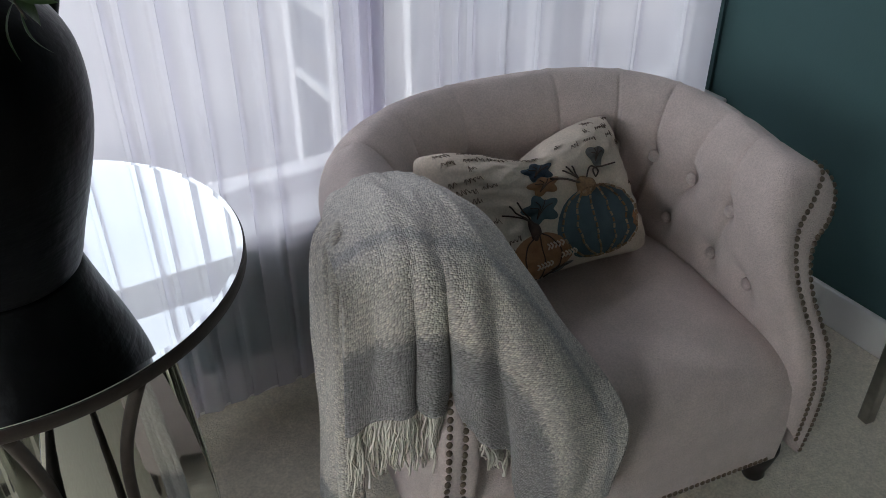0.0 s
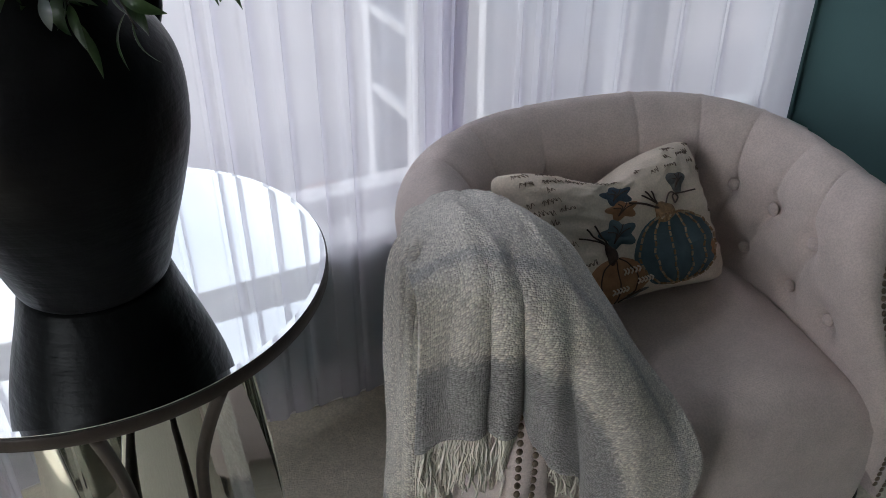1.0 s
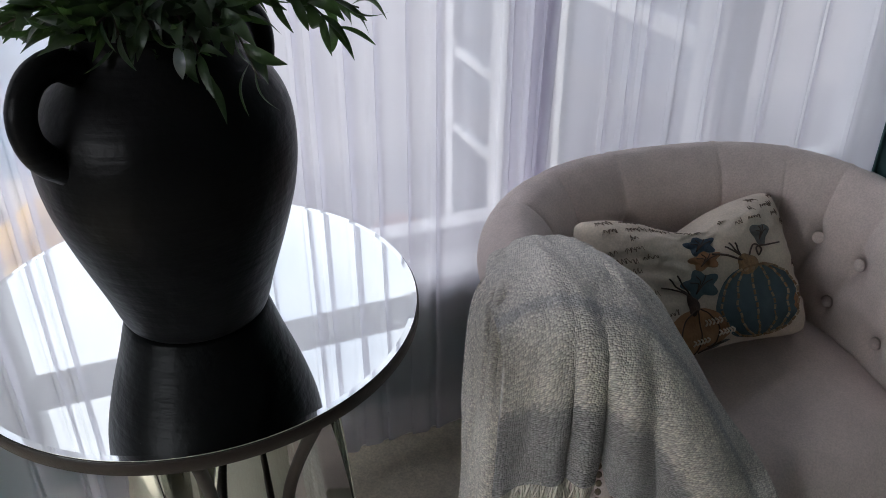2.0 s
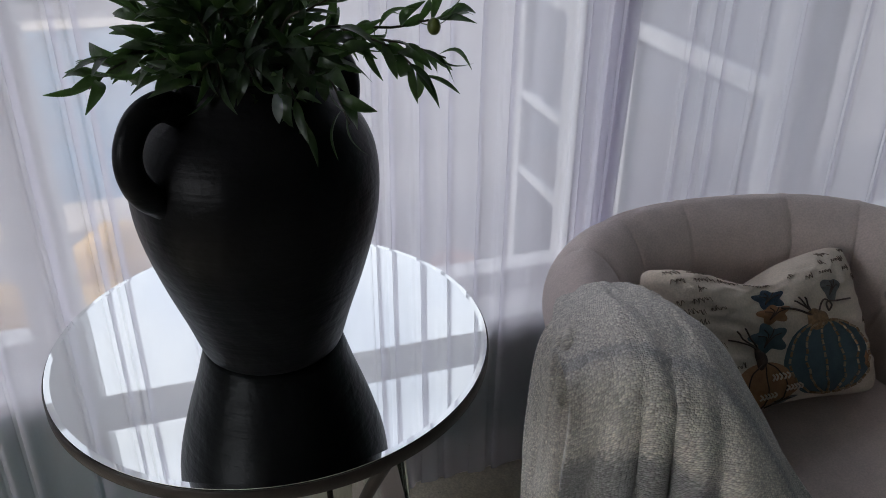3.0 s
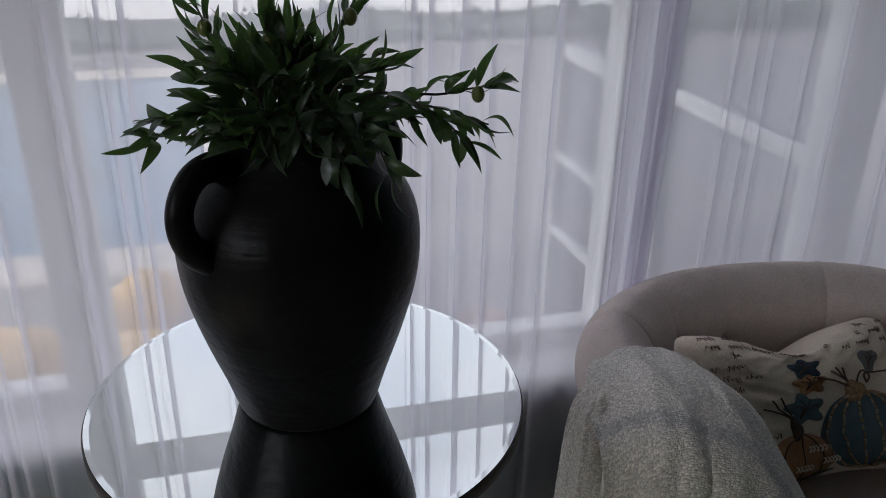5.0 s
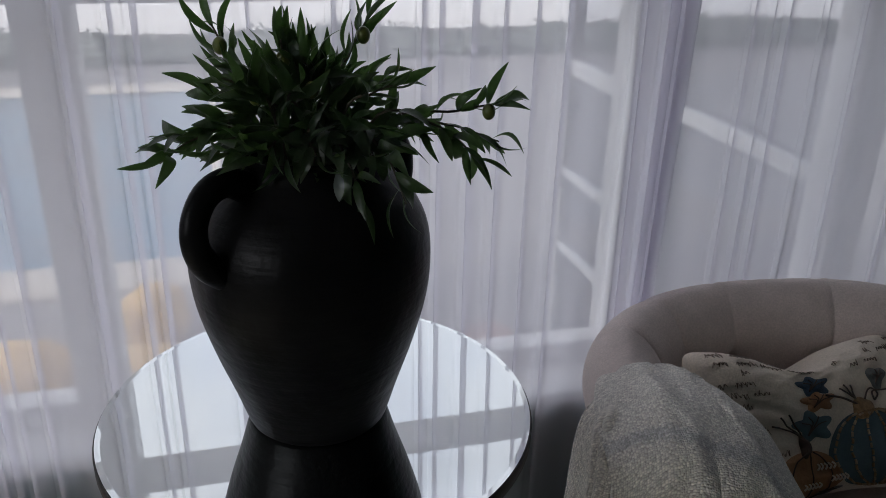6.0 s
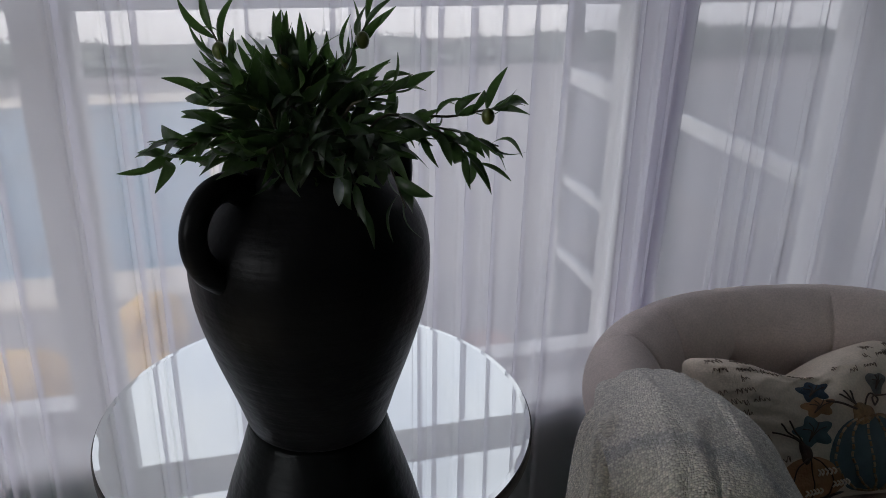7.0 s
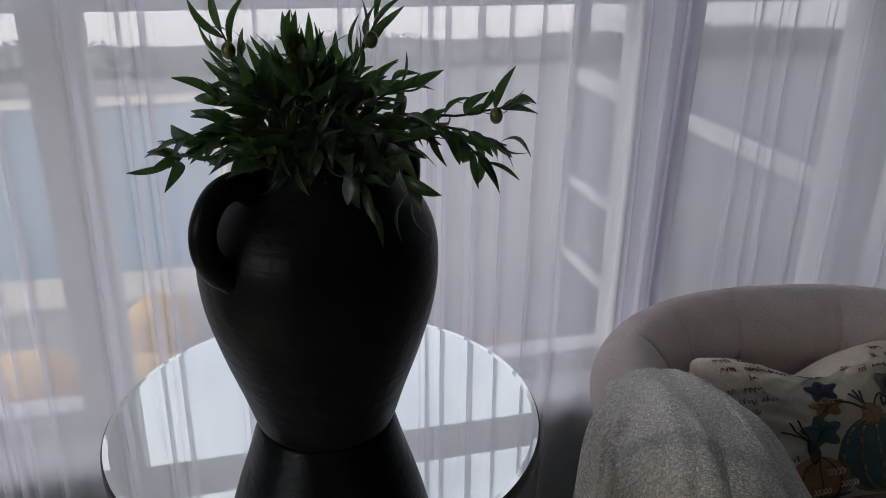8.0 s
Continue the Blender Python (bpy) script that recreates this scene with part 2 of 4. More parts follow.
_g.links.new(_both.outputs[0], _g.nodes["Material Output"].inputs[0])
M_PILLOW = weave(material("ivory_canvas", (0.72, 0.62, 0.51), 0.9, vary=0.10, scale=18, bump=0.3, bump_scale=400, grain=0.15), 300, 0.5)


def let_through(m, share, color):
    """Lets some light through a thin material."""
    t = m.node_tree
    n, l = t.nodes, t.links
    tr = n.new("ShaderNodeBsdfTranslucent")
    tr.inputs[0].default_value = (*color, 1)
    mix = n.new("ShaderNodeMixShader")
    mix.inputs[0].default_value = share
    l.new(n["Principled BSDF"].outputs[0], mix.inputs[1]), l.new(tr.outputs[0], mix.inputs[2])
    l.new(mix.outputs[0], n["Material Output"].inputs[0])


let_through(M_LEAF, 0.3, (0.10, 0.20, 0.045))


# ---- mesh helpers ----
def part(name, bm, mat, parent, label="", smooth=True):
    me = bpy.data.meshes.new(name)
    bmesh.ops.recalc_face_normals(bm, faces=bm.faces)
    bm.to_mesh(me)
    bm.free()
    me.materials.append(mat)
    for p in me.polygons:
        p.use_smooth = smooth
    ob = new(name, me)
    ob.parent = parent
    if label:
        ob["label"] = label
    return ob


def box(bm, x0, x1, y0, y1, z0, z1, bevel=0.0):
    g = bmesh.ops.create_cube(bm, size=1.0, matrix=Matrix.Translation(((x0 + x1) / 2, (y0 + y1) / 2, (z0 + z1) / 2)) @ Matrix.Diagonal((x1 - x0, y1 - y0, z1 - z0, 1)))
    if bevel:
        es = list({e for v in g["verts"] for e in v.link_edges})
        bmesh.ops.bevel(bm, geom=es, offset=bevel, segments=2, profile=0.5, affect="EDGES")
    return bm


def boxes(*rows, bevel=0.0):
    bm = bmesh.new()
    for r in rows:
        box(bm, *r, bevel=bevel)
    return bm


def grid(bm, rows, close_u=False, close_v=False):
    """Faces between rows of points."""
    vs = [[bm.verts.new(p) for p in r] for r in rows]
    nu, nv = len(vs), len(vs[0])
    for i in range(nu if close_u else nu - 1):
        for j in range(nv if close_v else nv - 1):
            a, b = vs[i], vs[(i + 1) % nu]
            bm.faces.new((a[j], a[(j + 1) % nv], b[(j + 1) % nv], b[j]))
    return vs


def lathe(profile, seg=48, center=(0, 0)):
    bm = bmesh.new()
    rows = [[(center[0] + r * math.cos(2 * math.pi * k / seg), center[1] + r * math.sin(2 * math.pi * k / seg), z) for k in range(seg)] for r, z in profile]
    vs = grid(bm, rows, close_v=True)
    for ring, r in ((vs[0], profile[0][0]), (vs[-1], profile[-1][0])):
        if r > 1e-4:
            bm.faces.new(ring)
    return bm


def tube(bm, pts, radius, seg=8, flat=1.0, cap=True):
    """A round (or flattened) bar along points; radius is a number or one for each point."""
    pts = [Vector(p) for p in pts]
    rows = []
    up = Vector((0, 0, 1))
    n = len(pts)
    ref = None
    for i, p in enumerate(pts):
        d = (pts[min(i + 1, n - 1)] - pts[max(i - 1, 0)]).normalized()
        if ref is None:
            ref = up if abs(d.z) < 0.9 else Vector((1, 0, 0))
        side = d.cross(ref).normalized()
        ref = side.cross(d).normalized()
        r = radius[i] if isinstance(radius, (list, tuple)) else radius
        rows.append([p + side * (r * math.cos(2 * math.pi * k / seg)) + ref * (r * flat * math.sin(2 * math.pi * k / seg)) for k in range(seg)])
    vs = grid(bm, rows, close_v=True)
    if cap:
        bm.faces.new(vs[0]), bm.faces.new(vs[-1])
    return bm


def smooth_curve(ctrl, n):
    """Catmull-Rom through control points (tuples of any length)."""
    c = [np.array(p, float) for p in ctrl]
    c = [2 * c[0] - c[1]] + c + [2 * c[-1] - c[-2]]
    out = []
    for k in range(n):
        f = k / (n - 1) * (len(c) - 3)
        i = min(int(f), len(c) - 4)
        t = f - i
        p0, p1, p2, p3 = c[i:i + 4]
        out.append(0.5 * ((2 * p1) + (p2 - p0) * t + (2 * p0 - 5 * p1 + 4 * p2 - p3) * t * t + (3 * p1 - p0 - 3 * p2 + p3) * t ** 3))
    return out


def thing(name, m, label, category, group=""):
    e = new(name)
    e.matrix_world = m
    return tagged(e, label, category, group)


def structure(name, bm, mat, label, category, smooth=False):
    ob = part(name, bm, mat, None, smooth=smooth)
    ob.matrix_world = WALL
    return tagged(ob, label, category, kind="structure")


# ---- the room ----
TOP = 2.6
SILL, HEAD = 0.43, 2.3
MULLIONS = [-2.215, -1.695, -1.155, -0.615, 0.445, 0.965, 1.40]
W0, W1 = MULLIONS[0], MULLIONS[-1]
structure("floor", boxes((LEFT - 0.15, CORNER + 0.15, BACK - 0.15, 0.15, -0.2, 0.0)), M_CARPET, "cream short-pile carpet covering the floor", "carpet")
structure("ceiling", boxes((LEFT, CORNER, BACK, 0.0, TOP, TOP + 0.15)), M_CEIL, "plain white ceiling", "ceiling")
structure("wall_window", boxes((LEFT, W0 - 0.03, 0, 0.15, 0, TOP), (W1 + 0.03, CORNER, 0, 0.15, 0, TOP), (W0 - 0.03, W1 + 0.03, 0, 0.15, 0, SILL - 0.02), (W0 - 0.03, W1 + 0.03, 0, 0.15, HEAD + 0.03, TOP)), M_TEAL, "teal painted wall with a wide window", "wall")
structure("wall_side", boxes((CORNER, CORNER + 0.15, BACK, 0.15, 0, TOP)), M_TEAL, "teal painted plaster wall", "wall")
# the opening in this wall is added out of view, as fill daylight
structure("wall_left", boxes((LEFT - 0.15, LEFT, BACK, -2.75, 0, TOP), (LEFT - 0.15, LEFT, -1.3, 0.15, 0, TOP), (LEFT - 0.15, LEFT, -2.75, -1.3, 0, 1.05), (LEFT - 0.15, LEFT, -2.75, -1.3, 2.08, TOP)), M_TEAL, "teal painted plaster wall", "wall")
structure("wall_back", boxes((LEFT, CORNER, BACK - 0.15, BACK, 0, TOP)), M_TEAL, "teal painted plaster wall", "wall")
structure("baseboard_window", boxes((LEFT, CORNER - 0.016, -0.016, -0.001, 0.0, 0.10), bevel=0.004), M_WHITE, "white painted baseboard", "baseboard")
structure("baseboard_side", boxes((CORNER - 0.016, CORNER - 0.001, BACK, 0.0, 0.0, 0.10), bevel=0.004), M_WHITE, "white painted baseboard", "baseboard")

# window: one frame, mullions, transom rail and panes
RAIL0, RAIL1 = 1.207, 1.255
window = tagged(new("window_1"), "wide white framed window with open casements behind sheers", "window", kind="structure")
window.matrix_world = WALL
part("window_sill", boxes((W0 - 0.06, W1 + 0.03, -0.068, 0.12, SILL - 0.012, SILL + 0.014), bevel=0.006), M_SASH, window)
part("window_frame", boxes((W0 - 0.03, W0 + 0.03, 0.04, 0.11, SILL + 0.014, HEAD), (W1 - 0.03, W1 + 0.03, 0.04, 0.11, SILL + 0.014, HEAD), (W0 + 0.03, W1 - 0.03, 0.04, 0.11, HEAD - 0.04, HEAD + 0.03)), M_WHITE, window, smooth=False)
for s in MULLIONS[1:-1]:
    part("mullion", boxes((s - 0.045, s + 0.045, 0.035, 0.115, SILL + 0.014, HEAD - 0.04), bevel=0.004), M_SASH, window, smooth=False)
for a, b in zip(MULLIONS, MULLIONS[1:]):
    a, b = a + 0.045, b - 0.045
    part("transom_rail", boxes((a, b, 0.045, 0.105, RAIL0, RAIL1), bevel=0.004), M_WHITE, window, smooth=False)
    part("bottom_rail", boxes((a, b, 0.045, 0.105, SILL + 0.014, SILL + 0.06), bevel=0.004), M_SASH, window, smooth=False)


def open_casement(hinge, width, bars):
    """A sash standing straight out from the mullion at hinge; bars are (height, thickness)."""
    lo, hi, x0, x1 = SILL - 0.40, 1.72, hinge - 0.015, hinge + 0.015
    y0, y1 = 0.118, 0.118 + width
    sash = part("casement_sash", boxes((x0, x1, y0, y0 + 0.045, lo, hi), (x0, x1, y1 - 0.045, y1, lo, hi), (x0, x1, y0 + 0.045, y1 - 0.045, hi - 0.04, hi), (x0, x1, y0 + 0.045, y1 - 0.045, lo, lo + 0.05), bevel=0.003), M_SASH, window, smooth=False)
    for z, h in bars:
        part("glazing_bar", boxes((x0 + 0.003, x1 - 0.003, y0 + 0.045, y1 - 0.045, z - h / 2, z + h / 2), bevel=0.002), M_SASH, sash, smooth=False)
    pane = part("pane", boxes((hinge - 0.003, hinge + 0.003, y0 + 0.04, y1 - 0.04, lo + 0.045, hi - 0.035)), M_GLASS, sash, "grey tinted pane", smooth=False)
    pane.visible_shadow = False


open_casement(0.450, 0.33, ((1.006, 0.036), (0.752, 0.020), (0.56, 0.020)))
open_casement(0.958, 0.68, ((0.787, 0.044),))


# ---- sheer curtains ----
def curtain(s0, s1, seed, gap, wide, lean0=0.0, lean1=0.0, y0=-0.084, foot=0.012):
    """Voile with flat stretches between narrow folds, where the cloth doubles back on itself."""
    rnd = random.Random(seed)
    knots = []          # place along the wall, share of fold, depth
    a = s0
    while a < s1:
        w = wide * rnd.uniform(0.35, 1.0)
        deep = rnd.uniform(0.5, 1.0)
        knots += [(a, 0.0, -0.1 * deep), (a + 0.006, w, -0.3 * deep), (a + 0.007, 0.0, -0.75 * deep), (a + 0.014, 0.004, -0.9 * deep)]
        step = gap * rnd.choice((0.15, 0.4, 0.8, 1.2, 2.0, 2.6))
        a += 0.02
        while step > 0.0:
            knots.append((a + min(step, 0.02), 0.0, -0.55 + 0.45 * rnd.uniform(-1, 1)))
            a += min(step, 0.035) + 0.004
            step -= 0.035
    knots.append((s1, 0.0, -0.4))
    n = len(knots) * 4
    nv = 30
    rows = [[] for _ in range(n)]
    for j in range(nv + 1):
        z = 2.42 - (2.42 - foot) * j / nv
        d = 1 - z / 2.42
        plan = []
        for place, fold, dep in knots:
            f = (place - s0) / (s1 - s0)
            drift = (lean0 * (1 - f) + lean1 * f) * d ** 1.2 + 0.012 * d * noise.noise(Vector((place * 9, z * 0.7, seed)))
            grow = 0.75 + 0.5 * noise.noise(Vector((place * 23, z * 1.1, seed + 3.0)))
            plan.append((place + drift + fold * grow, y0 + 0.017 * dep * (0.7 + 0.4 * d) + 0.004 * noise.noise(Vector((place * 5, z * 2.0, seed + 7.0)))))
        for row, p in zip(rows, smooth_curve(plan, n)):
            row.append((p[0], min(p[1], -0.073), z))
    bm = bmesh.new()
    grid(bm, rows)
    hem = bmesh.new()
    grid(hem, [[(p[0], p[1] - 0.0025, foot + z) for z in (0.002, 0.04, 0.08)] for p in [r[-1] for r in rows]])
    e = thing("sheer_curtain", WALL, "white sheer voile curtain hanging almost to the floor in soft folds", "curtain", "sheer curtains")
    part("panel", bm, M_SHEER, e)
    part("hem", hem, M_SHEER, e)
    return e


curtain(-2.40, -1.10, 3, 0.060, 0.032, 0.0, 0.02)
curtain(-1.16, 0.40, 5, 0.038, 0.019, 0.0, -0.02, foot=0.075)
curtain(0.335, 0.44, 12, 0.012, 0.030, 0.0, -0.055, -0.090)
curtain(0.40, 1.30, 8, 0.042, 0.022, -0.03, 0.01, foot=0.075)
rod = thing("curtain_rod", WALL, "plain bronze curtain rod above the window", "curtain rod")
part("pole", tube(bmesh.new(), [(-2.5, -0.085, 2.43), (1.4, -0.085, 2.43)], 0.012), M_BRONZE, rod)
for s in (-2.45, -1.2, 0.0, 1.37):
    part("bracket", boxes((s - 0.01, s + 0.01, -0.085, 0.0, 2.405, 2.42)), M_BRONZE, rod, smooth=False)

# ---- armchair ----
CHAIR = pose(0.307, 1.212, 0, 0, 0, 24)
HALF, STRAIGHT, DEEP = 0.352, 0.30, 0.268      # half width of the shell's middle line, its straight arms, depth of the rounded back
ARC = math.pi * HALF
LEN = 2 * STRAIGHT + ARC


def shell_at(d):
    """Plan position, outward direction and height of the rolled top at a distance along the shell, from the front of one arm to the other."""
    if d < STRAIGHT:
        p, o = (-HALF, d), (-1.0, 0.0)
    elif d > LEN - STRAIGHT:
        p, o = (HALF, LEN - d), (1.0, 0.0)
    else:
        a = math.pi - (d - STRAIGHT) / HALF
        c, q = math.cos(a), max(1e-9, math.sin(a))
        x, y = math.copysign(abs(c) ** 0.78, c), q ** 0.78
        p = (HALF * x, STRAIGHT + DEEP * y)
        g = Vector((math.copysign(abs(x) ** 1.56, x) / HALF, y ** 1.56 / DEEP)).normalized()
        o = (g.x, g.y)
    back = math.sin(math.pi * d / LEN) ** 2
    return p, o, 0.655 + 0.045 * back


# profile of the shell: offset outwards, height as a share of the top, rounded roll
SHELL = [(-0.036, 0.30), (-0.042, 0.46), (-0.056, 0.60), (-0.074, 0.72), (-0.076, 0.81), (-0.064, 0.90), (-0.036, 0.965), (0.0, 1.0), (0.038, 0.987), (0.068, 0.945), (0.077, 0.885), (0.060, 0.83), (0.022, 0.79),
         (0.006, 0.735), (0.006, 0.67), (0.020, 0.59), (0.034, 0.49), (0.04, 0.36), (0.034, 0.24), (0.02, 0.14)]
chair = thing("armchair", CHAIR, "blush linen barrel armchair with button tufting and brass nailheads", "armchair")


def rake(z):
    """How far the arm's front stands back at a height."""
    t = max(0.0, z - 0.34)
    return 0.5 * t


SEAMS = [0.095 + 0.09 * k for k in range(10)]
LOW = [0.07] + [0.14 + 0.09 * k for k in range(9)] + [0.93]
BUTTON_ROWS = ((0.81, SEAMS), (0.625, LOW))


def shell_point(d, o, h, push=0.0):
    p, out, top = shell_at(d)
    z = h * top
    y = p[1] + out[1] * (o + push)
    if d < STRAIGHT or d > LEN - STRAIGHT:
        k = 1 - min(d, LEN - d) / STRAIGHT
        y += rake(z) * k
    return (p[0] + out[0] * (o + push), y, z)


def tuft(d, h, o):
    """Depth of the tufting at a place on the shell."""
    v = 0.0
    f = d / LEN
    if o < 0.07:
        for s in SEAMS if h > 0.8 else ():
            v -= 0.0035 * math.exp(-((f - s) * LEN / 0.005) ** 2) + 0.003 * math.exp(-((f - s) * LEN / 0.02) ** 2) * (1.0 if h > 0.81 else 0.0)
        if 0.625 < h < 0.81:
            t = (0.81 - h) / 0.185
            for b in SEAMS:
                v -= 0.013 * math.exp(-((f - b + 0.045 * t ** 1.4) * LEN / 0.009) ** 2)
        for hr, fs in BUTTON_ROWS:
            for b in fs:
                q = ((f - b) * LEN) ** 2 + ((h - hr) * 0.69) ** 2
                v -= 0.027 * math.exp(-q / 0.026 ** 2)
    return v


bm = bmesh.new()
prof = smooth_curve(SHELL, 80)
rows = []
ND = 560
for i in range(ND + 1):
    d = LEN * i / ND
    rows.append([shell_point(d, o - tuft(d, h, o) * (1 if o < 0.02 else 0.0) * 1.0, h) if o < 0.02 else shell_point(d, o + tuft(d, h, o) * 0.8, h) for o, h in prof])
grid(bm, rows)
shell = part("backrest", bm, M_LINEN, chair)
EDGES = []          # the two lines of nailheads on each arm
for r in (rows[0], rows[-1]):
    n2 = len(r) // 2
    face = [Vector(p) for p in r]
    inner = [Vector(p) for p in smooth_curve(face[:n2 - 5], 50)]
    outer = [Vector(p) for p in smooth_curve(face[:n2 - 7:-1], 50)]
    lines = [[a.lerp(b, f) + Vector((0, -0.03 * min(1.0, (a - b).length / 0.09) ** 0.5, 0)) for a, b in zip(inner, outer)] for f in (0.45, 0.80)]
    EDGES += lines
    for from_line, to_line in ((inner, lines[0]), (outer, lines[1])):
        bm = bmesh.new()
        turn = [math.pi / 2 * k / 8 for k in range(9)]
        grid(bm, [[Vector((a.x + (b.x - a.x) * (1 - math.cos(q)), a.y + (b.y - a.y) * math.sin(q), a.z + (b.z - a.z) * (1 - math.cos(q)))) for q in turn] for a, b in zip(from_line, to_line)])
        part("arm_edge", bm, M_LINEN, chair)
    bm = bmesh.new()
    grid(bm, [[a.lerp(b, k / 6) + Vector((0, -0.004 * math.sin(math.pi * k / 6), 0)) for k in range(7)] for a, b in zip(*lines)])
    part("arm_front", bm, M_LINEN, chair, "linen scroll arm front edged with nailheads")

# seat cushion with a crowned top and rounded front
bm = bmesh.new()
NX, NY = 30, 30
rows = []
for j in range(NY + 1):
    fy = j / NY
    row = []
    for i in range(NX + 1):
        fx = 2 * i / NX - 1
        y = -0.012 + 0.55 * fy
        wid = HALF - 0.028
        if y > STRAIGHT:
            wid = (HALF - 0.035) * max(0.0, 1 - ((y - STRAIGHT) / (DEEP - 0.015)) ** 2.4) ** (1 / 2.4)
        x = wid * fx
        edge = min(1.0, fy / 0.16)
        z = 0.322 + 0.035 * fy + 0.062 * (1 - fx ** 4) * (1 - (2 * fy - 1) ** 6) - 0.045 * (1 - math.sqrt(1 - (1 - edge) ** 2))
        row.append((x, y, z))
    rows.append(row)
grid(bm, rows)
front = [[(p[0], p[1] - 0.006 * math.sin(math.pi * k / 10), p[2] - (p[2] - 0.092) * k / 10) for k in range(11)] for p in rows[0]]
grid(bm, front)
bmesh.ops.remove_doubles(bm, verts=bm.verts, dist=0.0005)
part("seat", bm, M_LINEN, chair)
part("underframe", boxes((-0.30, 0.30, 0.02, 0.5, 0.092, 0.12)), M_LINEN, chair, smooth=False)


def dome(r, h, seg=10):
    return lathe([(r, 0), (r * 0.93, h * 0.45), (r * 0.65, h * 0.85), (0.0002, h)], seg)


bm = dome(0.0125, 0.009, 16)
button0 = part("button", bm, M_LINEN, chair)
first = True
for hr, fs in BUTTON_ROWS:
    for b in fs:
        d = LEN * b
        o = -0.076 if hr > 0.7 else -0.063
        p, out, top = shell_at(d)
        m = Matrix.Translation(shell_point(d, o + 0.017, hr)) @ Vector((-out[0], -out[1], 0.1)).to_track_quat("Z", "Y").to_matrix().to_4x4()
        ob = button0 if first else new("button", button0.data)
        first = False
        ob.parent = chair
        ob.matrix_basis = m
nail0 = None
for line in EDGES:
    long = [0.0]
    for a, b in zip(line, line[1:]):
        long.append(long[-1] + (b - a).length)
    count = int(long[-1] / 0.0125)
    for k in range(count):
        at = long[-1] * (k + 0.5) / count
        i = max(j for j in range(len(long)) if long[j] <= at)
        p = line[i].lerp(line[min(i + 1, len(line) - 1)], (at - long[i]) / max(1e-6, long[min(i + 1, len(line) - 1)] - long[i]))
        if nail0 is None:
            nail0 = part("nail", dome(0.0054, 0.0036, 8), M_NAIL, chair)
            ob = nail0
        else:
            ob = new("nail", nail0.data)
            ob.parent = chair
        ob.matrix_basis = Matrix.Translation((p[0], p[1] - 0.001, p[2])) @ pose(0, 0, 0, 90 - (26 if p[2] > 0.34 else 0), 0, 0)
for k in range(50):
    ob = new("nail", nail0.data)
    ob.parent = chair
    ob.matrix_basis = Matrix.Translation((-0.30 + 0.60 * k / 49, -0.013, 0.1)) @ pose(0, 0, 0, 90, 0, 0)
leg0 = part("leg", lathe([(0.019, 0.0), (0.023, 0.008), (0.021, 0.02), (0.030, 0.05), (0.037, 0.08), (0.036, 0.094)], 20), M_DARKWOOD, chair, "black turned wooden leg")
for k, (x, y) in enumerate(((-0.33, 0.03), (0.33, 0.03), (-0.22, 0.52), (0.22, 0.52))):
    ob = leg0 if k == 0 else new("leg", leg0.data)
    ob.parent = chair
    ob["label"] = "black turned wooden leg"
    ob.matrix_basis = pose(x, y, 0)

# ---- throw over the arm ----
throw = thing("throw_blanket", CHAIR, "cream and grey striped boucle throw with fringe draped over the arm", "blanket")
FRONT = [  # down the cloth, from its back edge over the arm to the fringed end
    (-0.418, 0.325, 0.655, -0.460, 0.20, 0.668, -0.472, 0.09, 0.655, -0.485, 0.06, 0.54, -0.492, 0.05, 0.44),
    (-0.370, 0.33, 0.674, -0.392, 0.20, 0.708, -0.408, 0.075, 0.685, -0.42, 0.03, 0.56, -0.425, 0.03, 0.463),
    (-0.335, 0.33, 0.676, -0.340, 0.18, 0.712, -0.350, 0.05, 0.675, -0.355, 0.02, 0.56, -0.355, 0.03, 0.447),
    (-0.305, 0.322, 0.676, -0.292, 0.17, 0.702, -0.287, 0.04, 0.645, -0.282, -0.01, 0.51, -0.262, 0.0, 0.35),
    (-0.282, 0.31, 0.672, -0.250, 0.15, 0.682, -0.195, 0.03, 0.560, -0.168, -0.045, 0.40, -0.22, -0.045, 0.22),
    (-0.272, 0.30, 0.672, -0.225, 0.16, 0.660, -0.150, 0.08, 0.525, -0.070, -0.035, 0.38, -0.10, -0.055, 0.24)]
BEHIND = [
    (-0.415, 0.30, 0.645, -0.464, 0.25, 0.640, -0.482, 0.22, 0.460, -0.495, 0.20, 0.28, -0.505, 0.20, 0.10),
    (-0.400, 0.29, 0.650, -0.456, 0.17, 0.668, -0.480, 0.12, 0.500, -0.490, 0.11, 0.30, -0.495, 0.11, 0.10),
    (-0.370, 0.29, 0.655, -0.415, 0.20, 0.682, -0.440, 0.11, 0.600, -0.460, 0.10, 0.35, -0.46, 0.10, 0.10)]


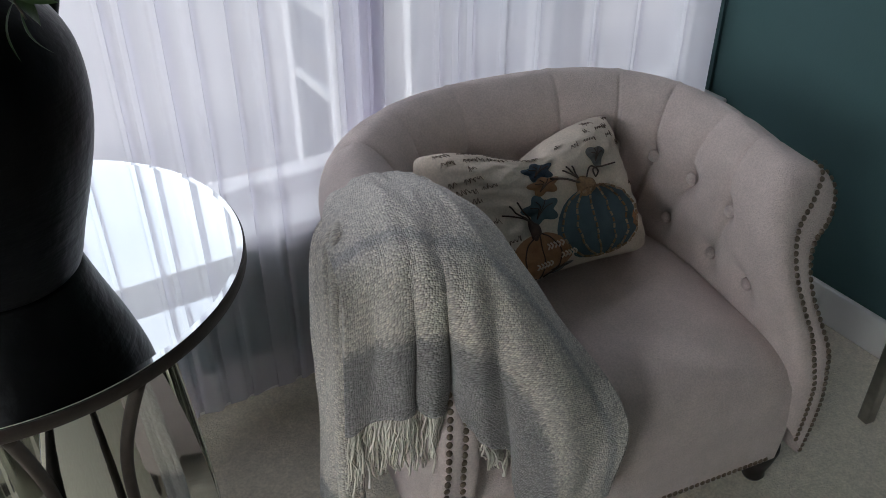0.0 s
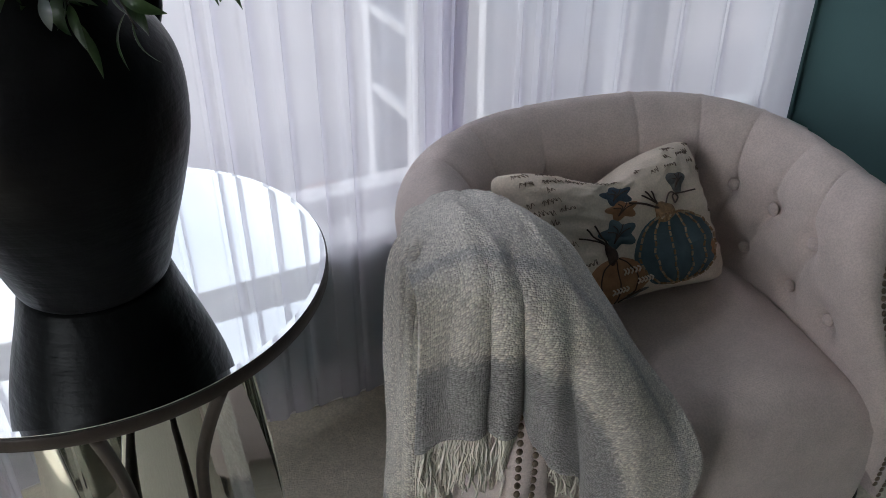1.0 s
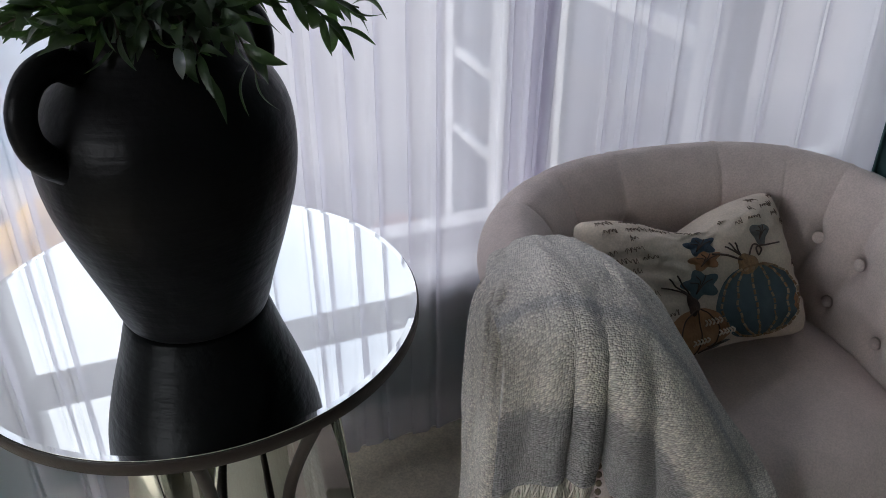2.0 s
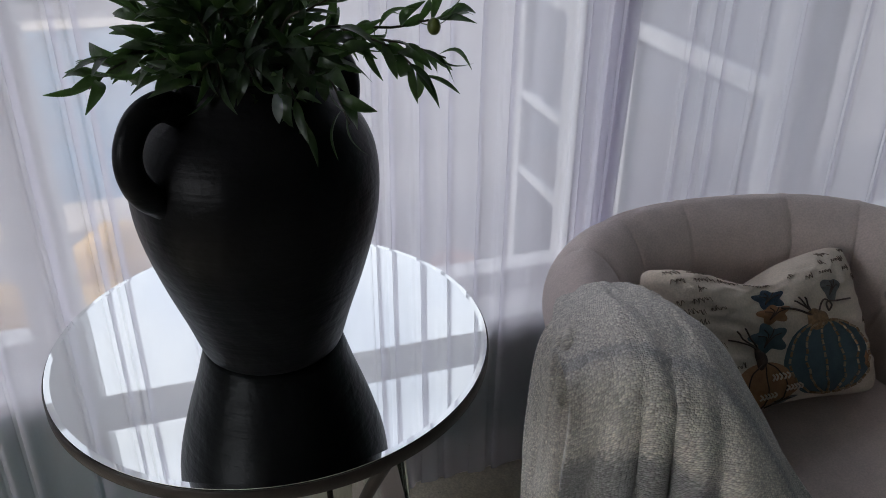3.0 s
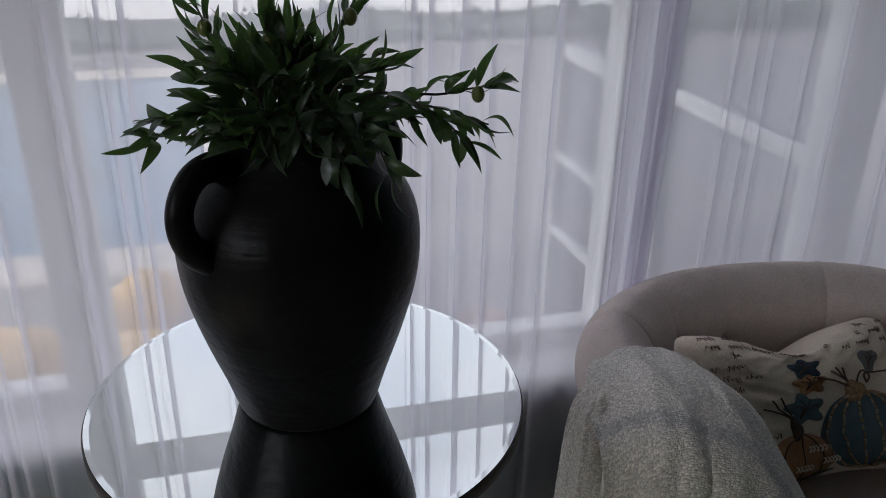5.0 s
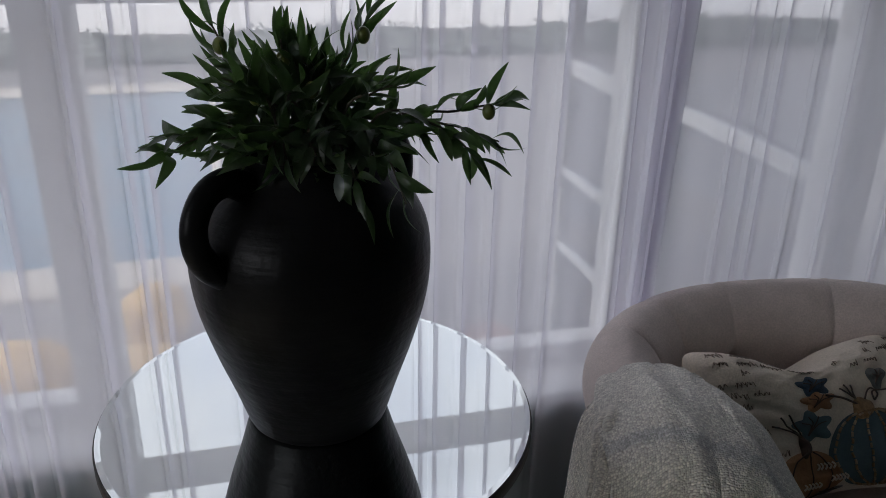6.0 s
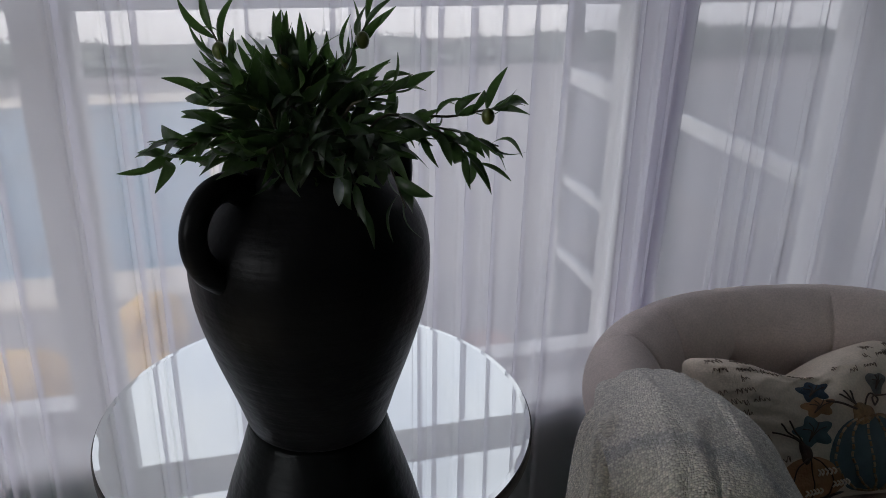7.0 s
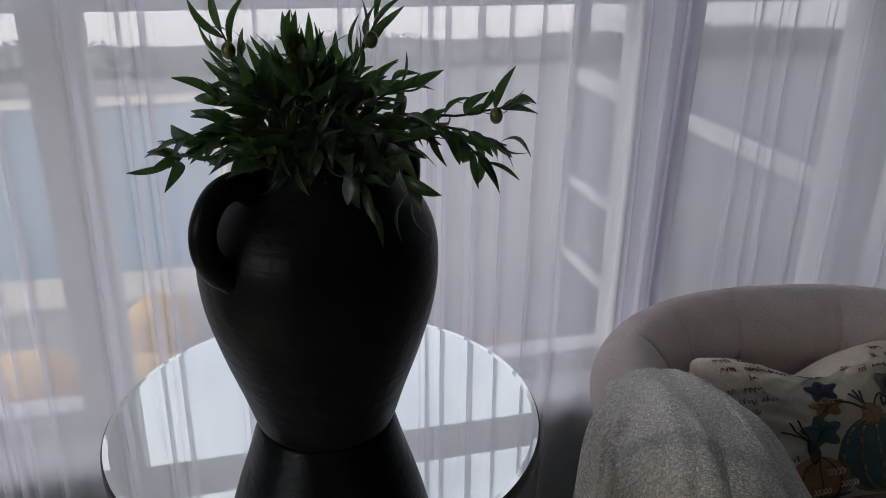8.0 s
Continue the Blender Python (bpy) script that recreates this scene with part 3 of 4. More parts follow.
def draped(name, columns, nu, nv, seed, folds):
    """A sheet hung along the columns, with folds that deepen towards its end."""
    cols = smooth_curve(columns, nu)
    rows = []
    for i, c in enumerate(cols):
        u = i / (nu - 1)
        row = [Vector(p) for p in smooth_curve([c[k:k + 3] for k in range(0, 15, 3)], nv)]
        rows.append(row)
    out = []
    for i in range(nu):
        u = i / (nu - 1)
        line = []
        for j in range(nv):
            v = j / (nv - 1)
            p = rows[i][j]
            du = rows[min(i + 1, nu - 1)][j] - rows[max(i - 1, 0)][j]
            dv = rows[i][min(j + 1, nv - 1)] - rows[i][max(j - 1, 0)]
            nrm = dv.cross(du)
            nrm = nrm.normalized() if nrm.length > 1e-9 else Vector((0, -1, 0))
            if nrm.dot(Vector((-0.3, -0.6, 0.75))) < 0:
                nrm = -nrm
            grow = max(0.0, min(1.0, (v - 0.45) / 0.32))
            a = 0.0
            for at, width, depth in folds:
                x = (u - at - 0.03 * (v - 0.6)) / width
                a += depth * math.exp(-x * x)
            a = a * grow + 0.009 * noise.noise(Vector((u * 4, v * 3.0, seed))) * min(1.0, 4 * v) + 0.005 * noise.noise(Vector((u * 13, v * 7, seed + 5)))
            a += 0.0035 * math.sin(11 * v + 3 * math.sin(5 * u)) * max(0.0, 1 - 2.2 * v) * (1 if v > 0.03 else 0)
            line.append(p + nrm * (a + 0.004))
        out.append(line)
    bm = bmesh.new()
    grid(bm, out)
    bands, metres = bm.loops.layers.uv.new("bands"), bm.loops.layers.uv.new("metres")
    bm.verts.index_update()
    # true lengths across and down, so that the yarn keeps its size
    down = [[0.0] * nv for _ in range(nu)]
    side = [[0.0] * nv for _ in range(nu)]
    for i in range(nu):
        for j in range(nv):
            if j:
                down[i][j] = down[i][j - 1] + (out[i][j] - out[i][j - 1]).length
            if i:
                side[i][j] = side[i - 1][j] + (out[i][j] - out[i - 1][j]).length
    for f in bm.faces:
        for lp in f.loops:
            i, j = divmod(lp.vert.index, nv)
            u, v = i / (nu - 1), j / (nv - 1)
            k = max(0.0, min(1.0, (u - 0.58) / 0.42))
            lp[bands].uv = (u, v * (1 - 0.62 * k ** 1.4) if name == "cloth" else 0.45 + 0.2 * v + 1.5 * max(0.0, v - 0.82))
            lp[metres].uv = (side[i][j], down[i][j])
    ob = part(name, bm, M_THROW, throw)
    sol = ob.modifiers.new("thick", "SOLIDIFY")
    sol.thickness, sol.offset = 0.011, 0.0
    return out


draped("under_layer", BEHIND, 50, 50, 2.3, ((0.35, 0.12, -0.012), (0.62, 0.08, 0.014)))
trows = draped("cloth", FRONT, 170, 80, 8.1, ((0.0, 0.04, 0.010), (0.10, 0.05, -0.006), (0.20, 0.05, 0.008), (0.285, 0.025, -0.013), (0.35, 0.04, 0.008), (0.425, 0.022, -0.028), (0.52, 0.05, 0.012), (0.61, 0.035, -0.016), (0.76, 0.09, 0.012)))

# ---- pillow ----
px = Vector((0.367, 0.289, -0.05)).normalized()
pz = Vector((-0.039, 0.162, 0.19))
pz = (pz - px * pz.dot(px)).normalized()
pyv = pz.cross(px).normalized()
PILLOW = Matrix.Translation(Vector((0.131, 1.522, 0.558)) - pz * 0.018) @ Matrix((px, pyv, pz)).transposed().to_4x4()
pillow = thing("pillow", PILLOW, "ivory lumbar cushion with teal and orange pumpkin embroidery", "cushion")
PW, PH, PT = 0.24, 0.148, 0.07


def pillow_point(a, b, side=-1):
    """a, b from -1 to 1 over the cushion's face; side -1 is the front."""
    pinch = 1 - 0.17 * (1 - a * a) * abs(b) ** 3
    pinx = 1 - 0.10 * (1 - b * b) * abs(a) ** 3
    t = PT * max(0.0, (1 - a ** 4)) ** 0.5 * max(0.0, (1 - b ** 4)) ** 0.5
    sag = -0.045 * math.exp(-((a + 0.12) / 0.35) ** 2) * max(0.0, b) ** 2
    edge = max(abs(a), abs(b))
    tip = (abs(a) * abs(b)) ** 2.0
    wr = (0.006 * tip * math.sin(9 * math.atan2(1.02 - abs(b), 1.02 - abs(a))) + 0.006 * noise.noise(Vector((a * 3, b * 2.5, side))) + 0.013 * (0.5 - abs(noise.noise(Vector((a * 4 + b * 3, b * 4 - a, side + 4))))) * (0.2 + edge) + 0.006 * noise.noise(Vector((a * 10 - b * 6, b * 7, side + 9))) * edge) * (1 - edge ** 6)
    soft = 1 - 0.085 * (a * b) ** 6
    return Vector((PW * a * pinx * soft, side * (t + wr), PH * b * pinch * soft + sag))


bm = bmesh.new()
for side in (-1, 1):
    grid(bm, [[pillow_point(2 * i / 80 - 1, 2 * j / 60 - 1, side) for j in range(61)] for i in range(81)])
bmesh.ops.remove_doubles(bm, verts=bm.verts, dist=0.0008)
part("cover", bm, M_PILLOW, pillow)

# ---- mirror table ----
TABLE = pose(-0.543, 1.007, 0)
TR, TZ = 0.2785, 0.755
table = thing("side_table", TABLE, "round mirror-topped side table with curved bronze legs", "side table")
part("mirror_top", lathe([(TR - 0.004, TZ - 0.008), (TR - 0.0015, TZ - 0.004), (TR - 0.0015, TZ - 0.0003), (TR - 0.0085, TZ), (0.0002, TZ)], 256), M_MIRROR, table, "round bevelled mirror", smooth=False)
part("rim", lathe([(TR - 0.03, TZ - 0.021), (TR - 0.002, TZ - 0.021), (TR + 0.001, TZ - 0.018), (TR + 0.001, TZ - 0.004), (TR, TZ - 0.0025), (TR - 0.0012, TZ - 0.0025), (TR - 0.0012, TZ - 0.0085), (TR - 0.03, TZ - 0.0085)], 128), M_BRONZE, table, "dark bronze wood band")
LEGS = smooth_curve([(0.262, TZ - 0.019), (0.205, 0.63), (0.168, 0.54), (0.156, 0.45), (0.160, 0.33), (0.185, 0.18), (0.235, 0.004)], 26)
for k in range(4):
    for da in (-37, -67) if k % 2 == 0 else ():
        a = radians(da + 90 * k)
        part("leg", tube(bmesh.new(), [(r * math.cos(a), r * math.sin(a), z) for r, z in LEGS], 0.0078, 10), M_BRONZE, table, "curved dark bronze leg")
    bm = bmesh.new()
    rows = []
    c = radians(-34 + 90 * k)
    for z, w in smooth_curve([(TZ - 0.032, 0.05), (0.60, 0.085), (0.45, 0.112), (0.30, 0.125), (0.15, 0.115), (0.004, 0.09)], 20):
        rows.append([(0.135 * math.cos(c) - w * f * math.sin(c), 0.135 * math.sin(c) + w * f * math.cos(c), z) for f in (-1, 0, 1)])
    grid(bm, rows)
    ob = part("mirror_panel", bm, M_PANEL, table, "curved mirrored side panel")
    sol = ob.modifiers.new("thick", "SOLIDIFY")
    sol.thickness = 0.004
# ---- vase with olive branches ----
VASE = pose(-0.542, 1.003, TZ)
vase = thing("vase", VASE, "matte black ceramic urn vase with two loop handles", "vase")
body = smooth_curve([(0.083, 0.0), (0.090, 0.008), (0.103, 0.05), (0.123, 0.11), (0.139, 0.17), (0.144, 0.22), (0.140, 0.262), (0.125, 0.295), (0.105, 0.318), (0.092, 0.337), (0.089, 0.35), (0.096, 0.362)], 44)
inner = [(0.09, 0.36), (0.082, 0.34), (0.10, 0.30), (0.12, 0.22), (0.08, 0.05), (0.0002, 0.03)]
part("body", lathe([tuple(p) for p in body] + inner, 72), M_BLACK, vase)
RIGHT, TOWARD = Vector((0.884, 0.467, 0)), Vector((0.467, -0.884, 0))


def at_vase(lat, fwd, z):
    return RIGHT * lat + TOWARD * fwd + Vector((0, 0, z))


for sgn, fw in ((-1, 0.95), (1, -0.85)):
    d = (RIGHT * sgn + TOWARD * fw).normalized()
    loop = smooth_curve([(0.094, 0.328), (0.122, 0.343), (0.150, 0.337), (0.168, 0.313), (0.170, 0.285), (0.158, 0.260), (0.132, 0.238)], 30)
    part("handle", tube(bmesh.new(), [d * (r - 0.004) + Vector((0, 0, z)) for r, z in loop], [0.0165 - 0.003 * math.sin(math.pi * k / 29) for k in range(30)], 14, flat=1.1), M_BLACK, vase, "black loop handle")

# olive branches
LEAVES = []
for k, (ln, wd, curl) in enumerate(((0.052, 0.0064, 0.007), (0.060, 0.0056, -0.010), (0.044, 0.0070, 0.013), (0.054, 0.0060, 0.003))):
    bm = bmesh.new()
    rows = []
    for i in range(9):
        f = i / 8
        w = wd * max(0.03, math.sin(math.pi * f ** 0.85)) ** 0.8
        zc = curl * math.sin(math.pi * f) + (0.006 if k == 1 else -0.004) * f * f
        tw = 0.5 * (k - 1.5) * f
        row = []
        for e in (-1, -0.5, 0, 0.5, 1):
            y, z = w * e, 0.25 * w * e * e
            row.append((ln * f, y * math.cos(tw) - z * math.sin(tw), zc + y * math.sin(tw) + z * math.cos(tw)))
        rows.append(row)
    grid(bm, rows)
    me = bpy.data.meshes.new("leaf")
    bm.to_mesh(me)
    bm.free()
    me.materials.append(M_LEAF)
    for p in me.polygons:
        p.use_smooth = True
    LEAVES.append(me)
bm = bmesh.new()
bmesh.ops.create_uvsphere(bm, u_segments=12, v_segments=8, radius=0.008, matrix=Matrix.Diagonal((1, 1, 1.25, 1)))
OLIVE = bpy.data.meshes.new("olive")
bm.to_mesh(OLIVE)
bm.free()
OLIVE.materials.append(M_OLIVE)
for p in OLIVE.polygons:
    p.use_smooth = True
rnd = random.Random(11)
BRANCHES = [  # tip sideways, tip forward, tip height, sag of the stem
    (-0.158, 0.03, 0.350, 0.02), (-0.128, 0.02, 0.375, 0.01), (-0.105, 0.0, 0.415, 0.01), (-0.095, -0.02, 0.490, 0.0), (-0.060, 0.02, 0.435, 0.0), (-0.022, 0.0, 0.475, 0.0), (0.018, 0.01, 0.450, 0.0),
    (0.078, -0.02, 0.500, 0.0), (0.092, 0.01, 0.432, 0.0), (0.115, 0.0, 0.375, 0.015), (0.235, 0.0, 0.400, 0.0), (0.225, 0.01, 0.355, 0.02), (0.200, 0.03, 0.335, 0.04), (0.100, 0.105, 0.318, 0.04), (0.055, 0.115, 0.318, 0.03)]
for k in range(16):     # the crowded middle
    la, fw = rnd.uniform(-0.095, 0.105), rnd.uniform(-0.07, 0.06)
    BRANCHES.append((la, fw, 0.385 + 0.06 * rnd.random() + 0.02 * (1 - abs(la) / 0.12), 0.012))
for k in range(14):     # short twigs lying on the rim
    la = -0.10 + 0.2 * k / 13
    BRANCHES.append((la, 0.085 - 2.5 * la * la + rnd.uniform(-0.01, 0.01), 0.362 + 0.012 * rnd.random(), 0.016))
for bi, (la, fw, zt, sag) in enumerate(BRANCHES):
    br = thing("olive_branch", VASE, "artificial olive branch with dark green leaves in the vase", "plant", "olive branches")
    tip = at_vase(la, fw, zt)
    root = at_vase(la * 0.12, fw * 0.2, 0.16)
    mid = at_vase(la * 0.36, fw * 0.5, 0.362 + 0.25 * max(0.0, zt - 0.37) + sag * 0.5)
    q3 = mid.lerp(tip, 0.55) + Vector((rnd.uniform(-0.008, 0.008), rnd.uniform(-0.008, 0.008), sag * 0.5 + 0.004))
    path = [Vector(p) for p in smooth_curve([root, mid, q3, tip], 22)]
    part("stem", tube(bmesh.new(), path, [0.0024 - 0.0014 * i / 21 for i in range(22)], 6), M_STEM, br, "thin brown twig")
    droop = bi in (11, 12, 13, 14)
    nl = 15 if abs(la) > 0.13 else 14 if bi < 15 else 11
    for i in range(nl):
        f = (0.42 if abs(la) > 0.15 else 0.36) + (0.98 - 0.36) * (i // 2 * 2) / (nl - 1)
        last = i >= nl - 1
        k = 20 if last else min(19, int(f * 21))
        base = path[k]
        d = (path[k + 1] - path[k]).normalized()
        side = d.cross(Vector((rnd.uniform(-0.7, 0.7), rnd.uniform(-0.7, 0.7), 0.6))).normalized()
        ang = 0.1 if last else rnd.uniform(0.4, 0.95)
        out = (d * math.cos(ang) + side * math.sin(ang) * (1 if i % 2 else -1) + Vector((0, 0, rnd.uniform(-0.1, 0.45)))).normalized()
        if droop and rnd.random() < 0.6:
            out = (out + Vector((0, 0, -1.0))).normalized()
        elif base.z < 0.375 and out.z < 0.3 and abs(la) < 0.15 and not droop:
            out = (out + Vector((0, 0, 0.6 if bi < 31 else 0.25))).normalized()
        up = (Vector((0, 0, 0.6)) + TOWARD * 0.6 + Vector((rnd.uniform(-.8, .8), rnd.uniform(-.8, .8), rnd.uniform(-.4, .4))))
        y = up.cross(out).normalized()
        z = out.cross(y).normalized()
        sc = rnd.uniform(0.72, 1.08)
        lf = new("leaf", LEAVES[rnd.randrange(4)])
        lf.parent = br
        lf.matrix_basis = Matrix.Translation(base) @ Matrix((out, y, z)).transposed().to_4x4() @ Matrix.Diagonal((sc, sc * rnd.uniform(0.8, 1.15), sc, 1))
    if bi in (3, 4, 5, 7, 10, 18, 22, 25):
        ol = new("olive", OLIVE)
        ol.parent = br
        ol["label"] = "small green olive"
        ol.matrix_basis = Matrix.Translation(path[18] + Vector((0.004, -0.006, -0.006)))

lf = new("leaf", LEAVES[2])
lf.parent = br
lf["label"] = "pale silvery leaf seen from below"
lf.data = LEAVES[2].copy()
lf.data.materials.clear()
lf.data.materials.append(M_PALE)
lf.matrix_basis = Matrix.Translation(at_vase(0.028, 0.115, 0.362)) @ Matrix((Vector((0.25, -0.2, -0.95)).normalized(), RIGHT, TOWARD)).transposed().to_4x4() @ Matrix.Diagonal((0.75, 0.8, 0.8, 1))

# ---- throw's fringe ----
bm = bmesh.new()
rnd = random.Random(4)
for i in range(0, 112):
    for rep_ in range(2 if i < 72 else 1):
        p = trows[i][-1].lerp(trows[i + 1][-1], rnd.random())
        ln = rnd.uniform(0.065, 0.12) * (1.0 if i < 72 else 0.5)
        dx, dy = rnd.uniform(-0.014, 0.014), rnd.uniform(-0.018, 0.006)
        w, curl = rnd.uniform(0, 6), rnd.uniform(0.001, 0.005)
        pts = [p + Vector((dx * f + curl * math.sin(w + 9 * f), dy * f + curl * math.cos(w + 8 * f), 0.006 - ln * f)) for f in (0, 0.15, 0.3, 0.45, 0.6, 0.75, 0.9, 1)]
        tube(bm, pts, rnd.uniform(0.0012, 0.002), 5)
part("fringe", bm, M_FRINGE, throw, "cream twisted yarn fringe")

# ---- pillow's embroidery ----
def on_pillow(a, b, lift):
    p = pillow_point(a, b)
    return Vector((p.x, p.y - lift, p.z))


def patch(name, a, b, ra, rb, mat, label, lobes=0, depth=0.0, lift=0.003, turn=0.0, ribs=0):
    a, b, ra = a * 1.08 - 0.29, b, ra * 1.12
    bm = bmesh.new()
    rows = []
    for i in range(7):
        r = i / 6
        row = []
        for k in range(40):
            t = 2 * math.pi * k / 40
            q = r * (1 + depth * math.cos(lobes * t)) if lobes else r
            x, y = q * math.cos(t + turn) * ra, q * math.sin(t + turn) * rb
            g = lift * (1.25 - 0.9 * r ** 4)
            if ribs:
                g += 0.0022 * abs(math.cos(ribs * math.asin(max(-1, min(1, x / ra))))) * (1 - r ** 2)
            row.append(on_pillow(max(-0.98, min(0.98, a + x)), max(-0.98, min(0.98, b + y)), g))
        rows.append(row)
    grid(bm, rows, close_v=True)
    part(name, bm, mat, pillow, label)


def stitch(name, pts, mat, label, r=0.0016, n=20, lift=0.0045, move=True):
    bm = bmesh.new()
    tube(bm, [on_pillow(max(-0.97, min(0.97, a)), max(-0.97, min(0.97, b)), lift) for a, b in smooth_curve([(p * 1.08 - 0.29, q) for p, q in pts] if move else pts, n)], r, 5)
    part(name, bm, mat, pillow, label)


patch("pumpkin_patch", 0.55, -0.42, 0.40, 0.47, M_TEALCLOTH, "teal felt pumpkin applique", lift=0.004, ribs=3)
patch("small_pumpkin_patch", -0.05, -0.62, 0.27, 0.31, M_RUST, "rust orange pumpkin applique", lift=0.004, ribs=3)
patch("stem_patch", 0.50, 0.06, 0.09, 0.13, M_GOLD, "mustard dotted pumpkin stem", lobes=3, depth=0.12, lift=0.006)
patch("stem_patch", -0.06, -0.27, 0.05, 0.13, M_UMBER, "dark brown pumpkin stem", lobes=3, depth=0.2, lift=0.006)
for a, b, ra, rb, mat, lb, lo in ((0.14, 0.45, 0.12, 0.15, M_NAVY, "dark blue embroidered leaf", 5), (0.14, 0.22, 0.12, 0.12, M_RUST, "rust embroidered leaf", 5), (0.05, -0.06, 0.14, 0.15, M_TEALCLOTH, "teal embroidered leaf", 5),
                                  (0.70, 0.40, 0.09, 0.13, M_SLATE, "slate embroidered leaf", 3), (0.93, -0.50, 0.045, 0.13, M_RUST, "rust embroidered seed", 0), (0.10, -0.85, 0.12, 0.08, M_SLATE, "slate embroidered leaf", 4)):
    patch("leaf_patch", a, b, ra, rb, mat, lb, lobes=lo if lo else 0, depth=0.24, turn=0.4)
    for q in (0.35, 1.1, 1.9, 2.7) if lo else ():
        stitch("vein", [(a - 0.5 * ra, b - 0.6 * rb), (a + 0.2 * ra * math.cos(q), b + 0.2 * rb * math.sin(q)), (a + 0.75 * ra * math.cos(q), b + 0.75 * rb * math.sin(q))], M_UMBER, "brown stitched vein", 0.0009, 8, 0.0055)
for off in (-0.97, -0.62, -0.22, 0.25, 0.66, 0.97):
    for k in range(17):
        t0 = -1.45 + 2.9 * k / 17
        stitch("stitching", [(0.55 + 0.40 * off * math.cos(t), -0.42 + 0.46 * math.sin(t)) for t in (t0, t0 + 0.06, t0 + 0.125)], M_TAN if k % 2 else M_GOLD, "tan cord stitching", 0.0021, 5, 0.0075)
for off in (-0.6, 0.0, 0.6):
    stitch("stitching", [(-0.05 + 0.26 * off * math.cos(t), -0.62 + 0.30 * math.sin(t)) for t in (-1.4, -0.7, 0, 0.7, 1.4)], M_UMBER, "brown stitching", 0.0012, 20, 0.0075)
stitch("vine", [(0.2, 0.28), (0.32, 0.22), (0.45, 0.12)], M_UMBER, "brown stitched vine", 0.002)
stitch("vine", [(0.52, 0.16), (0.60, 0.28), (0.66, 0.2), (0.61, 0.14), (0.62, 0.24), (0.72, 0.24), (0.86, 0.24)], M_UMBER, "brown stitched vine", 0.0016, 40)
for e in ((0.32, 0.34), (0.36, 0.38), (0.41, 0.36)):
    stitch("vine", [(0.44, 0.18), ((e[0] + 0.44) / 2, 0.26), e], M_UMBER, "brown stitched vine", 0.0015, 10)
for e in ((-0.28, 0.0), (-0.22, 0.08), (-0.14, 0.1)):
    stitch("vine", [(-0.06, -0.18), ((e[0] - 0.06) / 2, -0.06), e], M_UMBER, "brown stitched vine", 0.0015, 10)
for a0, b0 in ((0.02, -0.50), (-0.10, -0.72), (0.12, -0.66)):
    for k in range(5):
        stitch("fern_stitch", [(a0 + 0.03 * k - 0.02, b0 - 0.035), (a0 + 0.03 * k, b0), (a0 + 0.03 * k - 0.02, b0 + 0.035)], M_PILLOW, "ivory fern stitching", 0.0016, 6, 0.009)
rnd = random.Random(21)
for line in range(11):
    b = 0.90 - 0.135 * line
    a = -0.92 + 0.05 * rnd.random()
    while a < 0.9:
        w = rnd.uniform(0.05, 0.2)
        free = (b > 0.62 + 0.1 * (a < 0.1)) or (a + w < -0.46) or (a > 0.72 and b > -0.1)
        if free and a + w < 0.93 and rnd.random() < 0.85:
            k = max(4, int(w / 0.016))
            stitch("script_line", [(a + w * i / (k * 2) + 0.006 * math.sin(i * 1.7), b + (rnd.choice((0.018, 0.02, 0.022, 0.05)) if i % 2 else -rnd.choice((0.012, 0.015, 0.015, 0.04)))) for i in range(k * 2 + 1)], M_INK, "faint brown script print", 0.0005, k * 10, 0.001, False)
        a += w + rnd.uniform(0.02, 0.08)

# ---- metal stand in the corner ----
stand = thing("metal_stand", pose(0.888, 1.530, 0, 0, 0, 24), "brushed metal stand with square legs on the carpet", "stand")
for x, y in ((0, 0), (0.34, 0), (0, -0.34), (0.34, -0.34)):
    part("leg", boxes((x - 0.013, x + 0.013, y - 0.013, y + 0.013, 0.0, 0.58), bevel=0.003), M_STEEL, stand, smooth=False)
part("top", boxes((-0.02, 0.36, -0.36, 0.02, 0.58, 0.60), bevel=0.004), M_STEEL, stand, smooth=False)

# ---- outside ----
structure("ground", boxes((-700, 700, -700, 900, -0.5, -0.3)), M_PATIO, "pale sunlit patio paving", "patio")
pool = structure("water", boxes((-6.0, -0.45, 2.45, 6.1, -0.31, -0.288)), M_WATER, "blue rippled swimming pool water", "water")
coping = thing("pool_coping", WALL, "pale stone coping around the pool", "coping")
for r in ((-6.3, -0.15, 2.15, 2.45), (-6.3, -0.15, 6.1, 6.4), (-0.45, -0.15, 2.45, 6.1)):
    part("edge", boxes((*r, -0.32, -0.26), bevel=0.02), M_STONE, coping)


def boulder(s, y, r, h, seed):
    bm = bmesh.new()
    bmesh.ops.create_icosphere(bm, subdivisions=4, radius=1.0)
    for v in bm.verts:
        k = 1 + 0.22 * noise.noise(v.co * 1.1 + Vector((seed, 0, 0))) + 0.06 * noise.noise(v.co * 3.5)
        v.co = Vector((v.co.x * r * k, v.co.y * r * 0.8 * k, max(-0.4 * h, v.co.z * h * k)))
    ob = part("boulder", bm, M_SAND, None)
    ob.matrix_world = WALL @ pose(s, y, -0.3 + 0.3 * h, 0, 0, seed * 47)
    tagged(ob, "ochre sandstone boulder beside the pool", "boulder", "boulders by the pool")


